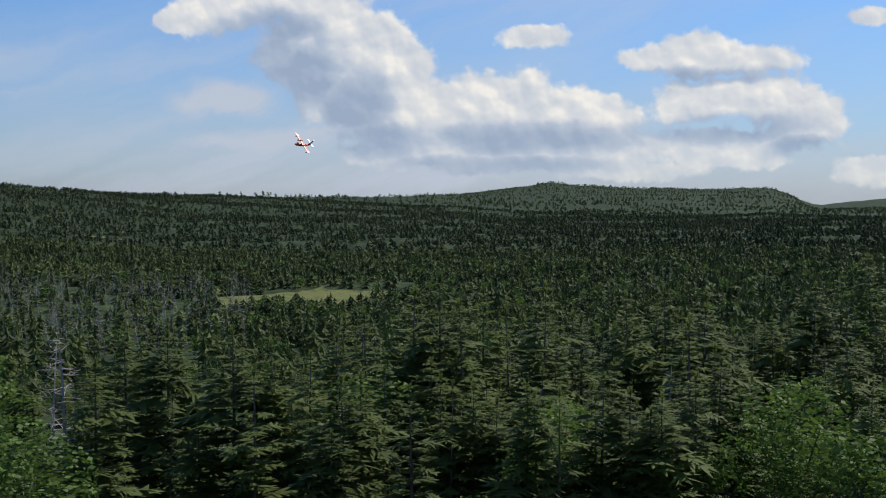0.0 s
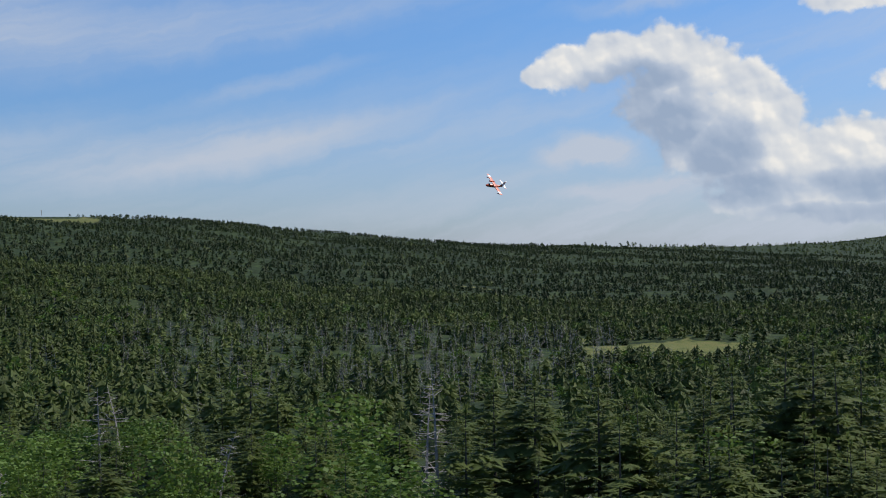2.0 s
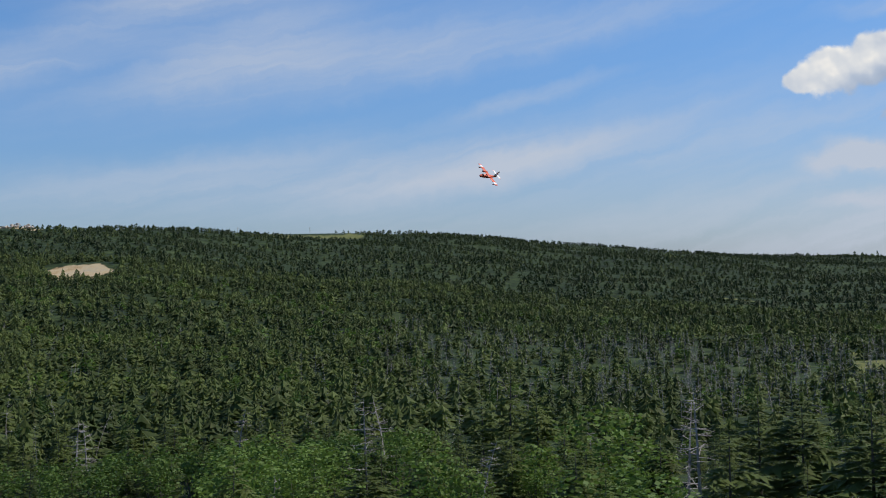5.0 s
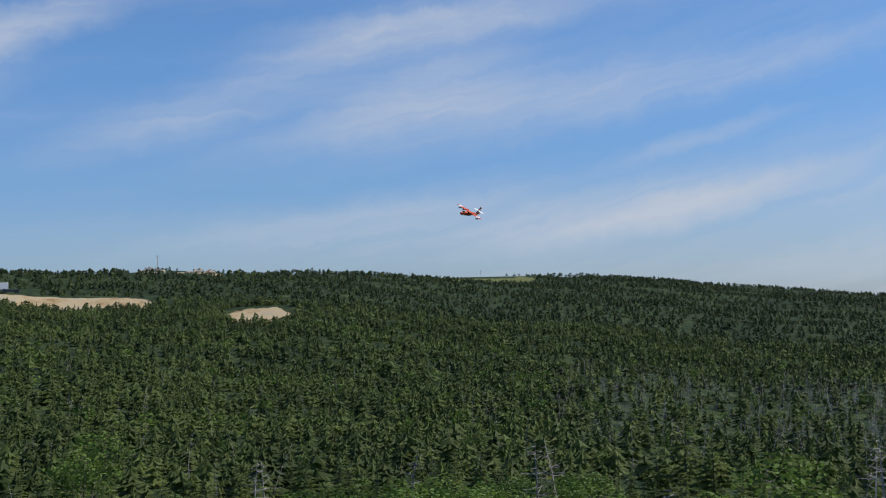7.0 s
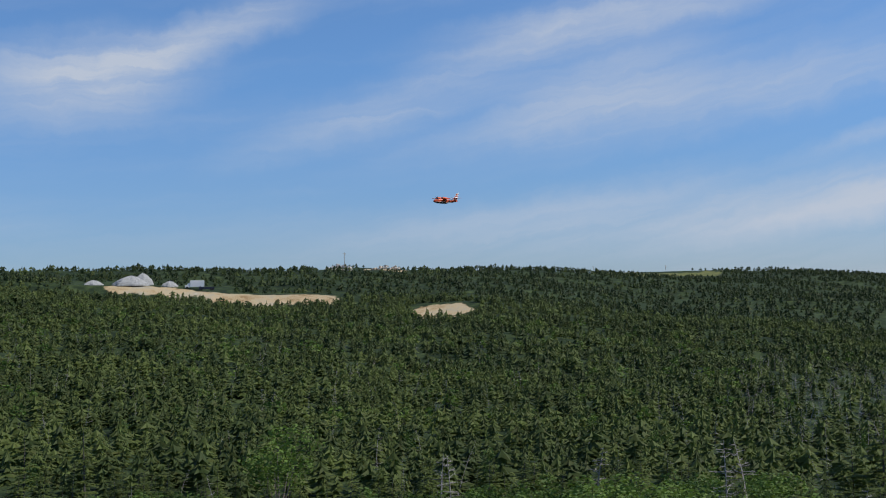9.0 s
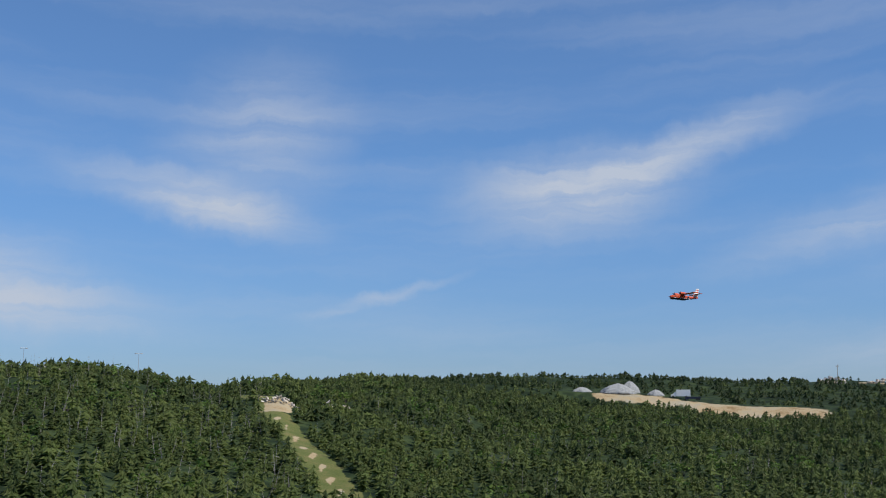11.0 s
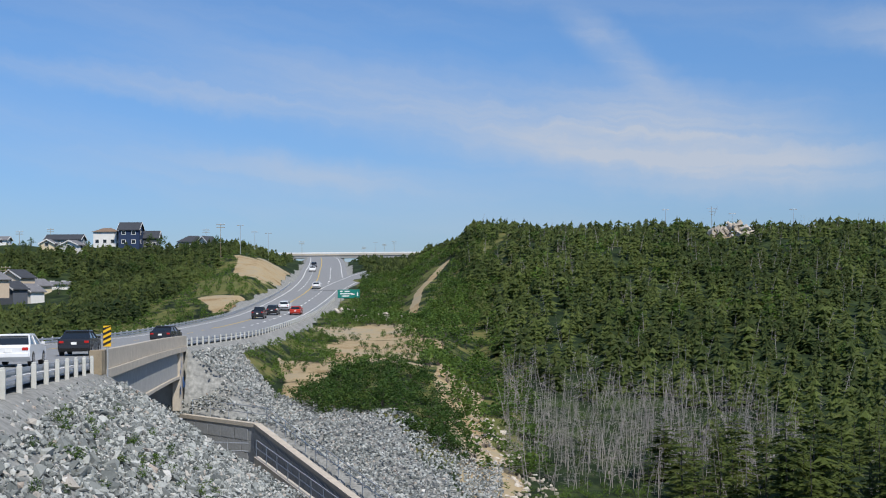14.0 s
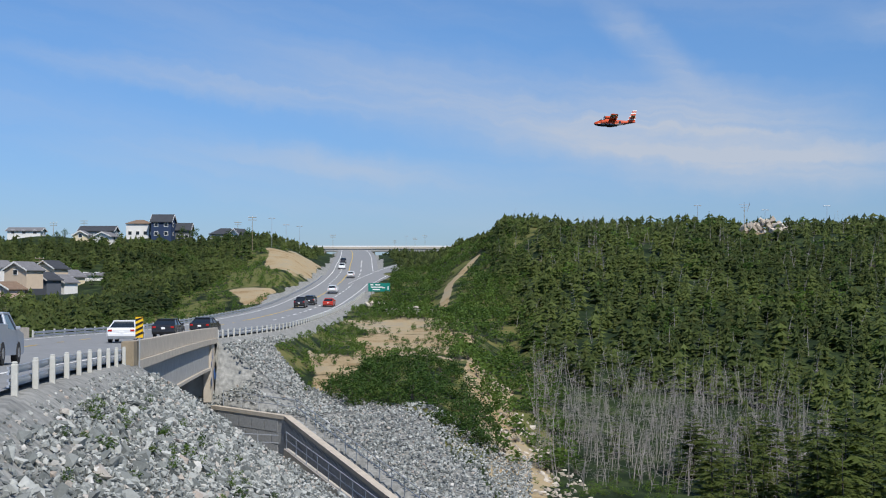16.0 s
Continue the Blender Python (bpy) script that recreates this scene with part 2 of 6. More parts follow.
# ---- ground form ----
PROFILES = {
    -180: [(0, -1.7), (10, -2), (60, -5), (200, -8), (600, 0), (1500, 10), (4900, 0)],
    -60: [(0, -1.7), (10, -2), (60, -6), (200, -8), (400, 2), (1500, 10), (4900, 0)],
    -30: [(0, -1.7), (10, -2.2), (30, -3), (60, -6), (120, -9), (250, -5), (320, -3), (400, 10), (600, 12), (1500, 10), (4900, 0)],
    -14: [(0, -1.7), (10, -2.2), (30, -5), (60, -10), (110, -10.5), (140, -9), (250, -5), (320, -2), (400, 13), (600, 14), (1500, 10), (4900, 0)],
    -8: [(0, -1.7), (10, -3), (30, -7), (60, -11), (100, -10.5), (125, -9), (220, -5), (290, 3), (380, 10), (600, 12), (1500, 10), (4900, 0)],
    -5: [(0, -1.7), (10, -4), (30, -8), (60, -12), (95, -10.3), (120, -8.5), (220, -5), (330, 2), (450, 7), (600, 12), (1500, 10), (4900, 0)],
    -1: [(0, -1.7), (10, -4), (30, -9), (60, -13), (80, -12), (93, -9.8), (120, -7.9), (165, -7.4), (235, -6), (300, 0), (350, 4), (450, 8), (600, 11), (1500, 5), (4900, 0)],
    1: [(0, -1.7), (10, -4), (30, -9), (60, -13.5), (85, -12.5), (100, -10.6), (125, -8.3), (165, -7.6), (215, -6.4), (260, 0), (330, 8), (450, 10), (1500, 5), (4900, 0)],
    3: [(0, -1.7), (10, -4), (30, -9), (60, -13.5), (90, -14), (130, -12), (170, -11), (210, -6), (260, 2), (310, 10), (400, 12), (1500, 5), (4900, 0)],
    6: [(0, -1.7), (10, -4), (30, -9), (60, -13.5), (90, -15), (120, -14.5), (160, -10), (220, 0), (290, 10.5), (340, 13.8), (500, 8), (1500, 5), (4900, 0)],
    18: [(0, -1.7), (10, -4), (30, -9), (60, -14), (90, -15.5), (120, -15), (160, -11), (220, -2), (290, 9), (340, 13), (500, 9), (1500, 5), (4900, 0)],
    25: [(0, -1.7), (10, -4), (30, -9), (60, -14), (100, -16), (150, -13), (200, -8), (260, 0), (340, 8.8), (500, 9), (1500, 5), (4900, 0)],
    31: [(0, -1.7), (10, -4), (30, -9), (60, -14), (100, -16), (150, -15), (200, -11.5), (300, 3), (380, 12.5), (600, 20), (1500, 5), (4900, 0)],
    42: [(0, -1.7), (10, -4), (30, -9), (60, -14), (100, -16), (200, -14), (300, -7), (400, 3), (470, 8), (488, 8), (496, 9), (506, 15.6), (560, 16.5), (620, 25.5), (900, 31), (4900, 0)],
    50: [(0, -1.7), (10, -4), (30, -9), (60, -14), (100, -17), (200, -16), (300, -10), (400, -1), (480, 4.5), (492, 5.5), (505, 10.2), (560, 12.5), (650, 23), (900, 30), (4900, 0)],
    57: [(0, -1.7), (10, -4), (30, -9), (60, -14), (100, -17), (200, -17), (300, -13), (400, -3), (440, -1), (460, 2), (600, 15), (700, 24.5), (900, 25), (4900, 0)],
    70: [(0, -1.7), (10, -4), (30, -10), (60, -14), (100, -17), (200, -19), (300, -17), (500, -6), (700, 7), (900, 22), (1300, 15), (4900, 0)],
    80: [(0, -1.7), (10, -4), (30, -10), (60, -14.5), (100, -17.5), (200, -22), (300, -22), (500, -16), (700, -6), (1000, 7), (1500, 5), (4900, -30)],
    90: [(0, -1.7), (10, -4), (30, -10), (60, -15), (100, -18), (200, -23), (310, -24.5), (420, -24), (600, -20), (900, -12), (1200, -5), (2000, -10), (4900, -30)],
    100: [(0, -1.7), (10, -4), (30, -10), (60, -15), (100, -18), (200, -23), (310, -24.5), (420, -24), (600, -21), (1000, -15), (1500, -8), (2500, -9), (4900, -30)],
    106: [(0, -1.7), (10, -4), (30, -10), (60, -15), (100, -18), (200, -22), (310, -24), (600, -22), (1000, -20), (2000, -12), (3500, 27), (4900, -30)],
    110: [(0, -1.7), (10, -4), (30, -10), (60, -14.5), (100, -17), (200, -22), (310, -24), (600, -23), (1000, -22), (2000, -15), (3500, 9), (4900, -30)],
    115: [(0, -1.7), (10, -4), (30, -10), (60, -13.5), (100, -14), (200, -19), (310, -23), (600, -23), (1000, -22), (2000, -20), (3500, 7), (4900, -30)],
    117.5: [(0, -1.7), (10, -4), (30, -10), (60, -13), (100, -13), (200, -18), (310, -23), (600, -23), (1000, -22), (2000, -30), (3500, -42), (4700, -30), (4900, -60)],
    122: [(0, -1.7), (10, -4), (30, -10), (60, -13), (100, -12.5), (200, -17), (310, -23), (600, -23), (1000, -22), (2000, -30), (3500, -40), (4700, -18), (4900, -60)],
    180: [(0, -1.7), (10, -2), (60, -5), (200, -8), (600, 0), (1500, 10), (4900, 0)]}
R_STEPS = np.array(sorted({r for rows in PROFILES.values() for r, _ in rows}), float)
AZ_STEPS = np.array(sorted(PROFILES), float)
TABLE = np.array([[np.interp(r, *zip(*PROFILES[a])) for r in R_STEPS] for a in sorted(PROFILES)])

# the highway: x, y, z of its middle line
ROAD = np.array([(30, -160, 2), (3, -60, 0.2), (-10, -10, -1.4), (-16.6, 28, -2.3), (-20.6, 54, -3.3), (-23.6, 80, -3.9), (-25.4, 102, -4.4), (-24.8, 125, -4.8), (-24.4, 150, -5.0),
                 (-24.4, 210, -4.6), (-24, 250, -3.2), (-23.5, 300, -0.4), (-25, 350, 2.6), (-28, 400, 5.6), (-31, 450, 8.4), (-36, 520, 12.0), (-44, 620, 15.5), (-56, 760, 17)], float)
ROAD_HALF = 7.2


def dense(points, step=2.0):
    """A smooth line through points."""
    p = np.vstack([2 * points[0] - points[1], points, 2 * points[-1] - points[-2]])
    out = []
    for a, b, c, d in zip(p, p[1:], p[2:], p[3:]):
        n = max(1, int(np.linalg.norm(c - b) / step))
        for i in range(n):
            t = i / n
            out.append(0.5 * (2 * b + (c - a) * t + (2 * a - 5 * b + 4 * c - d) * t * t + (3 * b - a - 3 * c + d) * t ** 3))
    out.append(points[-1])
    return np.array(out)


LINE = dense(ROAD)


def to_road(x, y):
    """Distance from the highway's middle line, to its right positive, the height of the road there and the index along it."""
    x, y = np.atleast_1d(x).astype(float), np.atleast_1d(y).astype(float)
    near = np.empty(len(x), int)
    for k in range(0, len(x), 20000):
        d2 = (x[k:k + 20000, None] - LINE[None, :, 0]) ** 2 + (y[k:k + 20000, None] - LINE[None, :, 1]) ** 2
        near[k:k + 20000] = d2.argmin(1)
    i = np.clip(near, 0, len(LINE) - 2)
    t = LINE[i + 1] - LINE[i]
    t = t / np.hypot(t[:, 0], t[:, 1])[:, None]
    dx, dy = x - LINE[near, 0], y - LINE[near, 1]
    along_it = np.clip(dx * t[:, 0] + dy * t[:, 1], -2, 2)
    return dx * t[:, 1] - dy * t[:, 0], LINE[near, 2] + t[:, 2] * along_it, near


def waves(x, y, size, seed):
    """Soft unevenness, -1 to 1."""
    rng = np.random.RandomState(seed)
    s = 0
    for k in range(6):
        a, p, q = rng.uniform(0, 6.28), rng.uniform(0, 6.28), rng.uniform(0.6, 1.7)
        s = s + np.sin((x * np.cos(a) + y * np.sin(a)) * 6.28 * q / size + p)
    return s / 3.0


# heading, distance of the skyline, and how far its knolls and saddles rise over the broad form
KNOLLS = np.array([
    (-14, 400, 0), (-10, 392, 0.8), (-8.2, 384, 1.8), (-6.6, 380, 2.2), (-5, 400, 0.4), (0, 400, 0), (1.3, 385, 2.6), (2.2, 372, 2.8), (2.7, 368, 5.2), (4, 356, 3.8), (5.7, 330, 0), (10.5, 333, 0.7), (12.1, 338, 1.2), (13.5, 326, -0.4), (16, 312, 0.6), (20, 330, 1.1), (22.3, 341, 1.3),
    (24, 344, 0.5), (25.2, 344, 0.0), (26, 360, 1.2), (28, 366, 2.7), (29.9, 470, -1.0), (31.5, 450, 0.1), (34, 498, 1.0), (37, 610, 1.6), (41, 620, 1.0), (48, 640, 0.9), (54, 675, 1.3), (57, 700, 0.1),
    (60.6, 730, 1.3), (64, 775, 3.0), (66, 820, 2.2), (70.7, 900, 0.7), (72.7, 900, 3.4), (75.5, 960, 6.8), (78, 1000, 5.7), (82, 1003, 2.0), (85.3, 1020, 3.8), (88.8, 1150, 4.7),
    (92, 1200, 3.8), (96, 1510, 4.0), (99, 1690, 2.8), (101.2, 2400, 5.7), (103.2, 3120, 9.0), (104.7, 3200, 2.0), (105.5, 3300, 10.0), (106.7, 3430, -2.0), (109.3, 3390, 6.8),
    (113, 3450, 2.3), (115, 3320, 6.7), (116.3, 3500, 6.0), (117.3, 4490, -15.0), (118.4, 4640, -6.0), (120, 4595, 4.0), (124, 4600, 0)], float)
UNDER = (53.0, 98.0)  # the stretch of the highway that the bridge carries, by y


def ground_z(x, y):
    x, y = np.atleast_1d(x).astype(float), np.atleast_1d(y).astype(float)
    r, az = np.hypot(x, y), np.degrees(np.arctan2(x, y))
    i = np.clip(np.searchsorted(AZ_STEPS, az) - 1, 0, len(AZ_STEPS) - 2)
    f = (az - AZ_STEPS[i]) / (AZ_STEPS[i + 1] - AZ_STEPS[i])
    f = f * f * (3 - 2 * f)
    j = np.clip(np.searchsorted(R_STEPS, r) - 1, 0, len(R_STEPS) - 2)
    g = np.clip((r - R_STEPS[j]) / (R_STEPS[j + 1] - R_STEPS[j]), 0, 1)
    low = TABLE[i, j] * (1 - g) + TABLE[i, j + 1] * g
    high = TABLE[i + 1, j] * (1 - g) + TABLE[i + 1, j + 1] * g
    z = low * (1 - f) + high * f
    z = z + waves(x, y, 45, 3) * np.clip(r / 300, 0, 1) * 0.8 + waves(x, y, 160, 4) * np.clip(r / 1500, 0, 1) * 3
    far = np.clip((r / np.interp(az, KNOLLS[:, 0], KNOLLS[:, 1]) - 0.6) / 0.36, 0, 1)
    z = z + far * far * (3 - 2 * far) * np.interp(az, KNOLLS[:, 0], KNOLLS[:, 2])
    d, zr, k = to_road(x, y)
    out = np.maximum(np.abs(d) - ROAD_HALF, 0)
    yy = LINE[k, 1]
    gap = np.maximum(0, np.minimum(yy - UNDER[0], UNDER[1] - yy))
    fill, cut = zr - 0.12 - np.hypot(np.maximum(out - 0.3, 0), gap) * 0.72 - 0.03 * out, zr - 0.12 + out * 0.75
    z = np.where((z > zr) & (gap <= 0), np.minimum(z, cut), np.where(out < 120, np.maximum(z, fill), z))
    z = np.where((out <= 0) & (gap <= 0), zr - 0.12, z)
    # the sunken stairway beside the retaining wall
    side, top, length = to_wall(x, y)
    z = np.where((side < 0.5) & (side > -4.2) & (length > -0.5), np.minimum(z, top - 3.0), z)
    z = np.where((side >= 0.5) & (side < 10) & (length > 0), np.minimum(z, top - 0.2 + 0.65 * np.maximum(side - 0.9, 0)), z)
    z = np.where((side >= 0.9) & (side < 8) & (length > 0), np.maximum(z, top - 0.25 - 0.02 * side), z)
    return z


def nearest_on(points, x, y):
    """Signed distance (right of the line positive) from a broken line, its height there, and whether the foot lies on it (>0)."""
    best = np.full(len(x), 1e9)
    side, top, ok = np.zeros(len(x)), np.zeros(len(x)), np.zeros(len(x))
    for a, b in zip(points, points[1:]):
        a, b = np.array(a, float), np.array(b, float)
        L = np.hypot(*(b - a)[:2])
        u = (b - a)[:2] / L
        t = (x - a[0]) * u[0] + (y - a[1]) * u[1]
        tc = np.clip(t, 0, L)
        px, py = x - a[0] - u[0] * tc, y - a[1] - u[1] * tc
        dist = np.hypot(px, py)
        hit = dist < best
        best = np.where(hit, dist, best)
        side = np.where(hit, np.where(px * u[1] - py * u[0] > 0, dist, -dist), side)
        top = np.where(hit, a[2] + (b[2] - a[2]) * tc / L, top)
        ok = np.where(hit, np.where((t > 0) & (t < L) | (dist < 3), 1.0, -1.0), ok)
    return side, top, ok


# top of the retaining wall, from under the bridge down to the hollow
WALL = [(-17.3, 95, -9.2), (-11.2, 90, -9.45), (-3.06, 74, -12.5), (0.6, 66.5, -13.9)]


def to_wall(x, y):
    side, top, ok = nearest_on(WALL, x, y)
    return -side, top, ok


# ---- mesh helpers ----
def part(name, bm, mat, parent=None, label=""):
    me = bpy.data.meshes.new(name)
    bm.to_mesh(me)
    bm.free()
    me.materials.append(mat)
    ob = new(name, me)
    if parent:
        ob.parent = parent
    return tagged(ob, label)


def from_arrays(name, verts, faces, mats, parent=None, attrs=(), face_mats=None, smooth=False):
    """verts n x 3, faces a list of index arrays of one width or a mix; attrs: (name, values per vertex)."""
    me = bpy.data.meshes.new(name)
    verts = np.asarray(verts, np.float32)
    groups = [np.asarray(f, np.int32) for f in (faces if isinstance(faces, (list, tuple)) else [faces])]
    groups = [f for f in groups if len(f)]
    loops = np.concatenate([f.ravel() for f in groups])
    sizes = np.concatenate([np.full(len(f), f.shape[1], np.int32) for f in groups])
    me.vertices.add(len(verts))
    me.vertices.foreach_set("co", verts.ravel())
    me.loops.add(len(loops))
    me.loops.foreach_set("vertex_index", loops)
    me.polygons.add(len(sizes))
    me.polygons.foreach_set("loop_start", np.concatenate([[0], np.cumsum(sizes)[:-1]]).astype(np.int32))
    for mat in mats:
        me.materials.append(mat)
    if face_mats is not None:
        me.polygons.foreach_set("material_index", np.asarray(face_mats, np.int32))
    me.polygons.foreach_set("use_smooth", np.full(len(sizes), smooth))
    for key, values in attrs:
        a = me.attributes.new(key, "FLOAT", "POINT")
        a.data.foreach_set("value", np.asarray(values, np.float32))
    me.update(calc_edges=True)
    ob = new(name, me)
    if parent:
        ob.parent = parent
    return ob


def polar_sheet():
    az = np.concatenate([np.arange(-180, -30, 5.0), np.arange(-30, -18, 0.4), np.arange(-18, 5, 0.2), np.arange(5, 124, 0.4), np.arange(124, 180, 5.0)])
    r = np.concatenate([[0.001], np.geomspace(0.5, 60, 54), np.geomspace(61, 150, 80), np.geomspace(152, 700, 80), np.geomspace(710, 4900, 40)])
    A, R = np.meshgrid(np.radians(az), r, indexing="ij")
    x, y = (R * np.sin(A)).ravel(), (R * np.cos(A)).ravel()
    z = ground_z(x, y)
    n, m = len(az), len(r)
    i, j = np.meshgrid(np.arange(n), np.arange(m - 1), indexing="ij")
    k = (i + 1) % n
    quads = np.stack([i * m + j, k * m + j, k * m + j + 1, i * m + j + 1], -1).reshape(-1, 4)
    return x, y, z, quads


def on_ring(az, r):
    return (r * math.sin(radians(az)), r * math.cos(radians(az)), 0)


# the trodden track up the hillside, the washed track above the level pad, the sandy edge of that pad
TRACK = [on_ring(*p) for p in ((31.0, 200), (29.9, 226), (29.0, 247), (28.3, 268), (27.4, 286), (27.7, 298), (26.2, 312))]
HILL_TRACK = [on_ring(*p) for p in ((-0.2, 222), (0.1, 240), (0.3, 256), (0.9, 276), (1.6, 300))]
SAND_EDGE = [on_ring(*p) for p in ((0.6, 160), (1.4, 138), (2.3, 120), (3.0, 108), (3.9, 100), (4.6, 92))]


def cover(x, y):
    """How far the ground is bog meadow, bare sand or riprap, 0 to 1."""
    r, az = np.hypot(x, y), np.degrees(np.arctan2(x, y))
    d, zr, k = to_road(x, y)
    bog = np.zeros(len(x))
    bare = np.zeros(len(x))
    rip = np.zeros(len(x))

    def patch(a0, a1, r0, r1, soft=0.15):
        u = np.abs((az - (a0 + a1) / 2) / ((a1 - a0) / 2) + 0.25 * waves(x, y, 30, 12))
        v = np.abs((r - (r0 + r1) / 2) / ((r1 - r0) / 2) + 0.35 * waves(x, y, 24, 13))
        return np.clip((1.15 - np.maximum(u, v)) / 0.3, 0, 1)

    for a in ((90.5, 98.5, 275, 325), (84.5, 87.5, 560, 575), (62, 69.2, 838, 905), (8.5, 13, 300, 330), (-9.5, -7.5, 255, 300)):
        bog = np.maximum(bog, patch(*a) * (0.62 if a[0] > 84 else 1.0))
    for a in ((41.8, 46.3, 496, 507), (46.3, 52.0, 492, 508), (55.4, 58.0, 424, 470), (51.6, 52.6, 672, 694), (53.2, 55.2, 676, 694), (13.3, 15.0, 316, 332), (17.6, 18.6, 326, 336),
              (-4.0, 0.8, 130, 205), (-6.0, -3.6, 104, 135), (1.0, 3.2, 100, 140), (2.2, 4.6, 84, 104), (-8.2, -5.4, 296, 352), (-9.4, -7.0, 232, 252), (29.4, 31.0, 318, 326), (27.2, 28.4, 286, 300)):
        bare = np.maximum(bare, patch(*a) * (0.66 if -6 <= a[0] < 1 else 1.0))
    bog = np.maximum(bog, np.where((az > -9) & (az < 5.2) & (r > 88) & (r < 345) & (d > 0) | (d < 0) & (d > -46) & (y > 60) & (y < 345), 0.5 + 0.12 * waves(x, y, 16, 8), 0))
    track = np.abs(nearest_on(TRACK, x, y)[0])
    bog = np.maximum(bog, np.clip((4.4 - track) / 2, 0, 1))
    bare = np.maximum(bare, np.clip((1.1 - track) / 0.9, 0, 1) * 0.8)
    for line in (HILL_TRACK, SAND_EDGE):
        bare = np.maximum(bare, np.clip((1.6 - np.abs(nearest_on(line, x, y)[0])) / 1.4, 0, 1))
    out = np.abs(d) - ROAD_HALF
    edge = np.interp(az, [-14, -12, -8, -5.6, -1, 2.5, 3.4], [140, 132, 122, 108, 94, 76, 20])
    rip = np.where((r < edge) & (az > -60) & (az < 3.5) & (d > 0), 1.0, 0.0)
    rip = np.where((out > -1.2) & (out < 1.6), 1.0, rip)
    bare = np.where(rip > 0.5, 0, bare)
    return bog, bare, rip


gx, gy, gz, gq = polar_sheet()
g_bog, g_bare, g_rip = cover(gx, gy)
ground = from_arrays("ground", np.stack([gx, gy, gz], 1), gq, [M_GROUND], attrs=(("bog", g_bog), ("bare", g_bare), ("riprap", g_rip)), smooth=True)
tagged(ground, "wooded rolling ground with bog, bare sand and crushed stone", "ground", kind="structure")


def ribbon(name, left, right, lift, mat, i0=0, i1=None, parent=None):
    """A strip along the highway between two offsets from its middle line."""
    line = LINE[i0:i1]
    t = np.gradient(line, axis=0)
    t /= np.hypot(t[:, 0], t[:, 1])[:, None]
    nrm = np.stack([t[:, 1], -t[:, 0], np.zeros(len(t))], 1)
    a, b = line + nrm * left + [0, 0, lift], line + nrm * right + [0, 0, lift]
    v = np.concatenate([a, b])
    n = len(line)
    i = np.arange(n - 1)
    return from_arrays(name, v, np.stack([i, i + n, i + n + 1, i + 1], 1), [mat], parent)


road = ribbon("road", -ROAD_HALF, ROAD_HALF, 0.0, M_ASPHALT)
tagged(road, "grey worn asphalt highway climbing to an overpass", "road", kind="structure")
for off, mat, first in ((-5.6, M_WHITE_LINE, 0), (5.6, M_WHITE_LINE, 0), (-1.2, M_YELLOW_LINE, int(np.searchsorted(LINE[:, 1], 165)))):
    ribbon("lane_line", off - 0.1, off + 0.1, 0.012, mat, first, parent=road)


